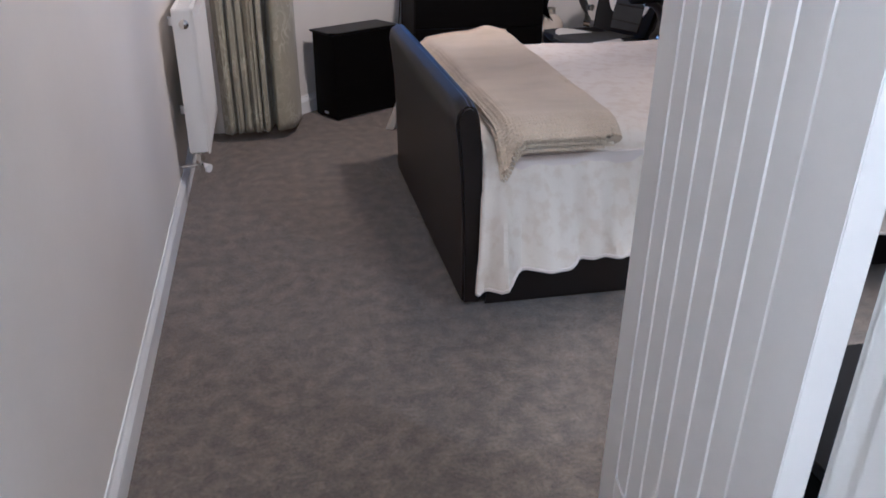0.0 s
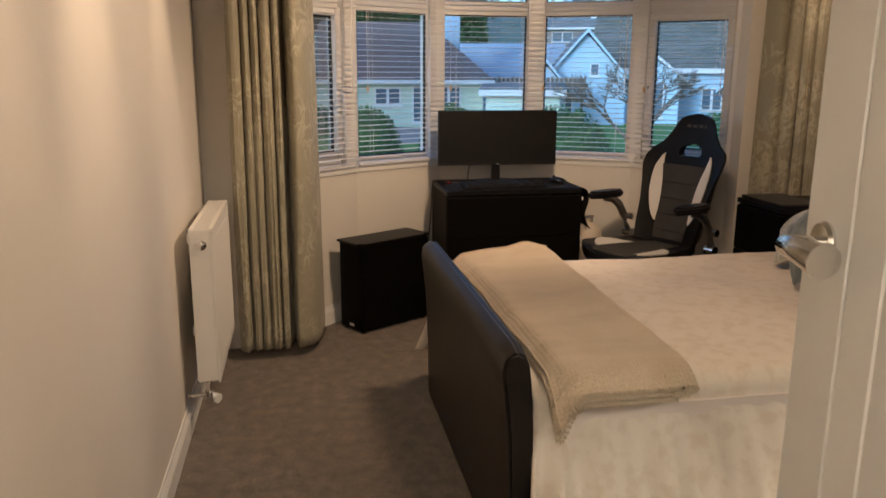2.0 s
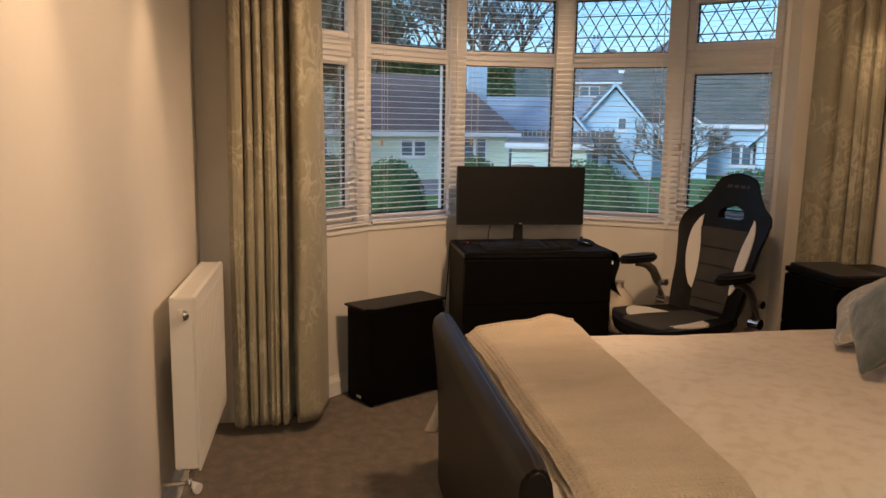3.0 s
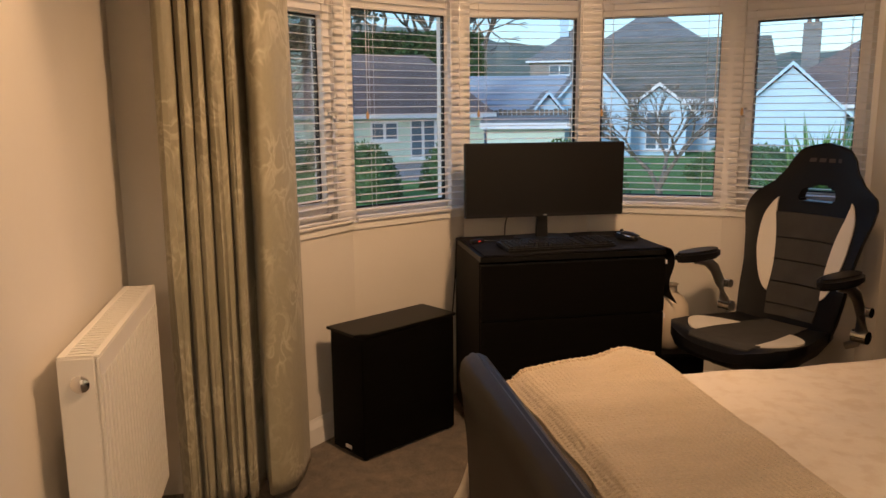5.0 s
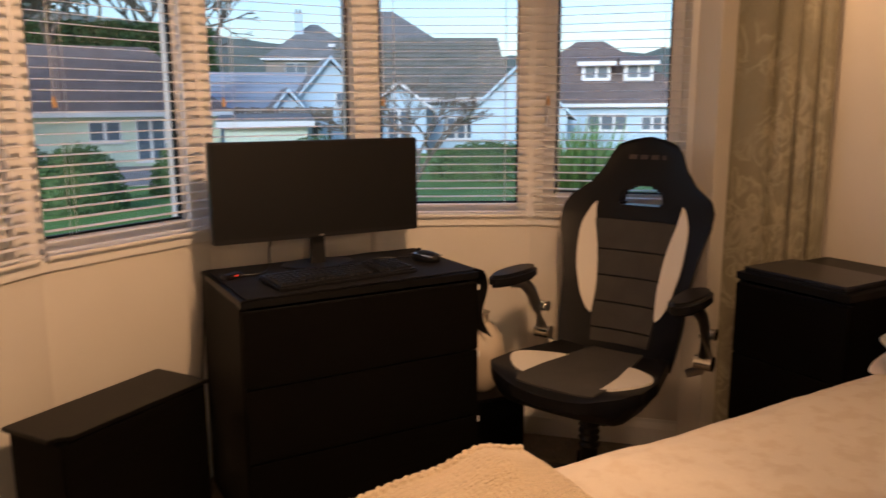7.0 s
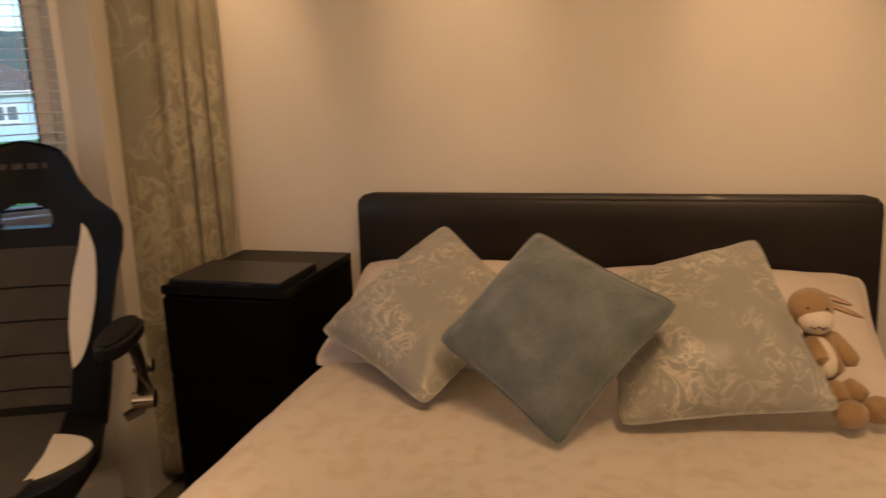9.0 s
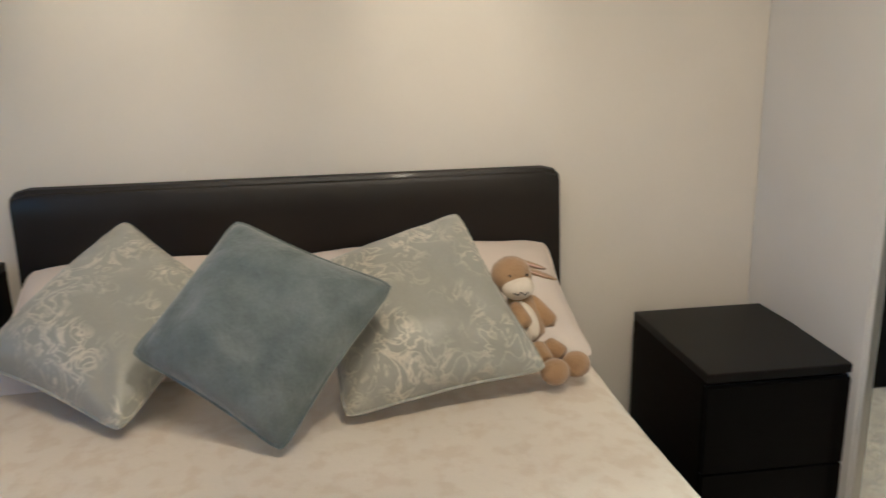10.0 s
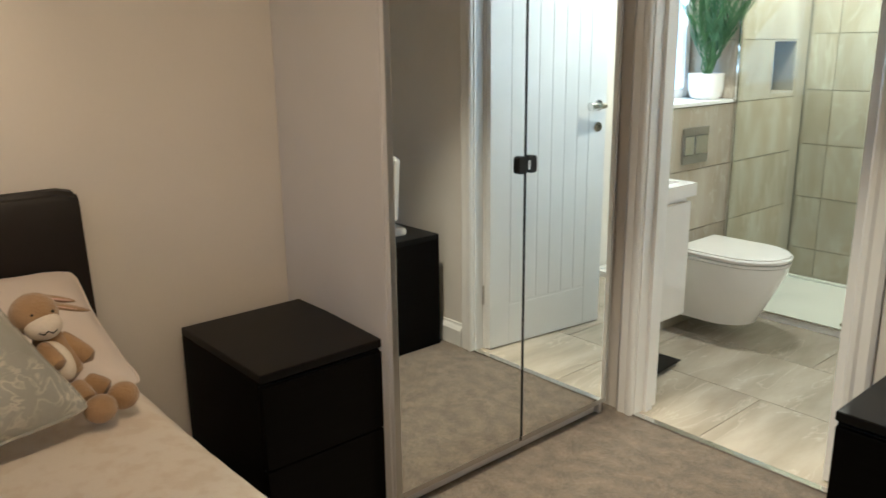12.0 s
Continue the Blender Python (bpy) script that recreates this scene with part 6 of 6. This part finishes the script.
bush("round_bush", out(4.9, 15.2), 0.78, 1.15, 2200, "clipped round green bush in front of the bungalow", 0.05, seed=3)
bush("round_bush", out(11.6, 17.0), 0.75, 1.15, 2000, "clipped round green bush by the bungalow door", 0.05, seed=4)
bush("hedge", out(20.5, 15), 1.15, 1.2, 2400, "low clipped hedge at the garden's edge", 0.05, seed=5)
bush("hedge", out(33, 20), 1.6, 0.9, 1800, "low hedge by the road", 0.06, seed=6)
bush("hedge", out(-1.0, 24), 2.0, 0.9, 1500, "low shrub border by the road", 0.07, seed=8)
pots = thing("terracotta_pot", Matrix.Translation(out(15.2, 20)), "round terracotta pot on the garden wall", "plant pot")
part("vessel", lathe([(0, 0), (0.2, 0), (0.33, 0.3), (0.36, 0.75), (0.3, 0.82), (0, 0.83)], 20), mat("terracotta", (0.45, 0.18, 0.1), 0.8), pots, smooth=True)

palm = thing("spiky_palm", Matrix.Translation(out(38.6, 9.3, GROUND + 0.05)), "bright green spiky cordyline shrub outside the bay", "shrub")
bm = bmesh.new()
rng = random.Random(8)
for k in range(620):
    a, el, ln = rng.uniform(0, 6.283), rng.uniform(0.0, 1.45), rng.uniform(0.75, 1.25)
    base = Vector((rng.uniform(-0.3, 0.3), rng.uniform(-0.3, 0.3), rng.uniform(0.25, 0.7)))
    d = Vector((math.cos(a) * math.cos(el), math.sin(a) * math.cos(el), math.sin(el)))
    w = d.cross(Vector((0, 0, 1))).normalized() * 0.02
    mid, tip = base + d * ln * 0.55, base + d * ln - Vector((0, 0, 0.12))
    v = [bm.verts.new(p) for p in (base, mid + w, tip, mid - w)]
    bm.faces.new(v)
part("leaves", bm, mat("bright_leaf_green", (0.12, 0.26, 0.07), 0.5, second=(0.19, 0.34, 0.10), scale=5), palm)
part("trunk", tube([(0, 0, 0), (0, 0, 0.6)], 0.12, 10), BARK, palm)


def branching(bm, p, d, length, radius, depth, rng, tips):
    q = p + d * length
    mid = p.lerp(q, 0.5) + Vector((rng.uniform(-1, 1), rng.uniform(-1, 1), rng.uniform(-1, 1))) * length * 0.06
    tube([p, mid, q], [radius, radius * 0.85, radius * 0.68], 5 if depth > 2 else 4, bm)
    if depth == 0:
        tips.append(q)
        return
    for k in range(3 if depth > 1 else 4):
        nd = (d + Vector((rng.uniform(-1, 1), rng.uniform(-1, 1), rng.uniform(-0.5, 0.8))) * 0.75).normalized()
        branching(bm, q, nd, length * rng.uniform(0.62, 0.82), radius * 0.62, depth - 1, rng, tips)


def tree(name, at, height, seed, label, leaves=0, leaf=0.08, depth=5, material=HEDGE):
    t = thing(name, Matrix.Translation(at), label, "tree")
    rng = random.Random(seed)
    bm, tips = bmesh.new(), []
    tube([(0, 0, 0), (0.03, 0, height * 0.12), (0, 0.02, height * 0.22)], [height * 0.03, height * 0.022, height * 0.018], 8, bm)
    for k in range(3):
        d = Vector((math.cos(k * 2.1 + seed), math.sin(k * 2.1 + seed), 1.3)).normalized()
        branching(bm, Vector((0, 0.02, height * 0.21)), d, height * 0.2, height * 0.014, depth, rng, tips)
    part("trunk", bm, BARK, t)
    if leaves:
        bm = bmesh.new()
        for k in range(leaves):
            p = rng.choice(tips) + Vector((rng.gauss(0, 1), rng.gauss(0, 1), rng.gauss(0, 1))) * height * 0.035
            q = Euler((rng.uniform(0, 6.3), rng.uniform(0, 6.3), 0)).to_matrix()
            vs = [bm.verts.new(p + q @ Vector(c) * leaf * rng.uniform(0.6, 1.4)) for c in ((-1, 0, 0), (0, -0.6, 0), (1, 0, 0), (0, 0.6, 0))]
            bm.faces.new(vs)
        part("crown", bm, material, t)
    return t


tree("bare_tree", out(27.2, 11.5), 2.9, 5, "small bare winter tree by the garden path", depth=5)
tree("tree", out(-1.2, 21), 7.0, 7, "twiggy winter tree beside the lawn", 5200, 0.08, 5, TWIGS)
tree("tree", out(1.6, 34), 11.0, 12, "tall tree behind the bungalow", 1500, 0.07, 5, TWIGS)
tree("tree", out(8.6, 44), 13.0, 9, "tall bare winter tree above the bank", 0, 0.14, 5)
tree("tree", out(11.8, 42), 12.0, 21, "tall thin bare tree above the bank", 0, 0.16, 5)
tree("tree", out(-8, 20), 6.5, 23, "evergreen tree at the lawn's edge", 5000, 0.11, 4, TWIGS)

bank = thing("hedge", Matrix.Translation(out(7.5, 37)), "long dark evergreen hedge on the bank behind the bungalow", "hedge")
rng = random.Random(31)
bm = bmesh.new()
for k in range(7000):
    x, z = rng.uniform(-5.5, 4.6), rng.uniform(2.0, 5.5)
    p = Vector((x, rng.uniform(-0.25, 0.25) + 0.35 * z, z + 0.12 * noise.noise(Vector((x, 0, 3)))))
    q = Euler((rng.uniform(0, 6.3), rng.uniform(0, 6.3), 0)).to_matrix()
    bm.faces.new([bm.verts.new(p + q @ Vector(c) * 0.12) for c in ((-1, 0, 0), (0, -0.6, 0), (1, 0, 0), (0, 0.6, 0))])
part("crown", bm, HEDGE, bank)
part("inner_mass", box((-5.5, 2.1, 0), (4.6, 2.6, 5.4)), HEDGE, bank)
bm = bmesh.new()
n = 120
prev = None
top = [(-60, 5), (-10, 5.5), (0, 6.5), (8, 5.6), (13, 5.2), (14.5, 4.7), (18, 4.2), (22, 4.6), (26, 5.0), (31, 3.4), (36, 3.4), (46, 3.6), (60, 4), (90, 3)]
for k in range(n + 1):
    az = -60 + 140 * k / n
    el = lerp_table(top, az) + 0.35 * noise.noise(Vector((az * 0.7, 0, 0))) + 0.2 * noise.noise(Vector((az * 3.1, 4, 0)))
    col = [bm.verts.new(out(az, 70 + 50 * f, GROUND + (1.8 + (70 + 50) * math.tan(radians(el))) * (f ** 0.8))) for f in (0, 0.25, 0.5, 0.75, 1)]
    if prev:
        for i in range(4):
            bm.faces.new((prev[i], col[i], col[i + 1], prev[i + 1]))
    prev = col
structure("backdrop", bm, WOODS, "wooded hillside behind the houses")
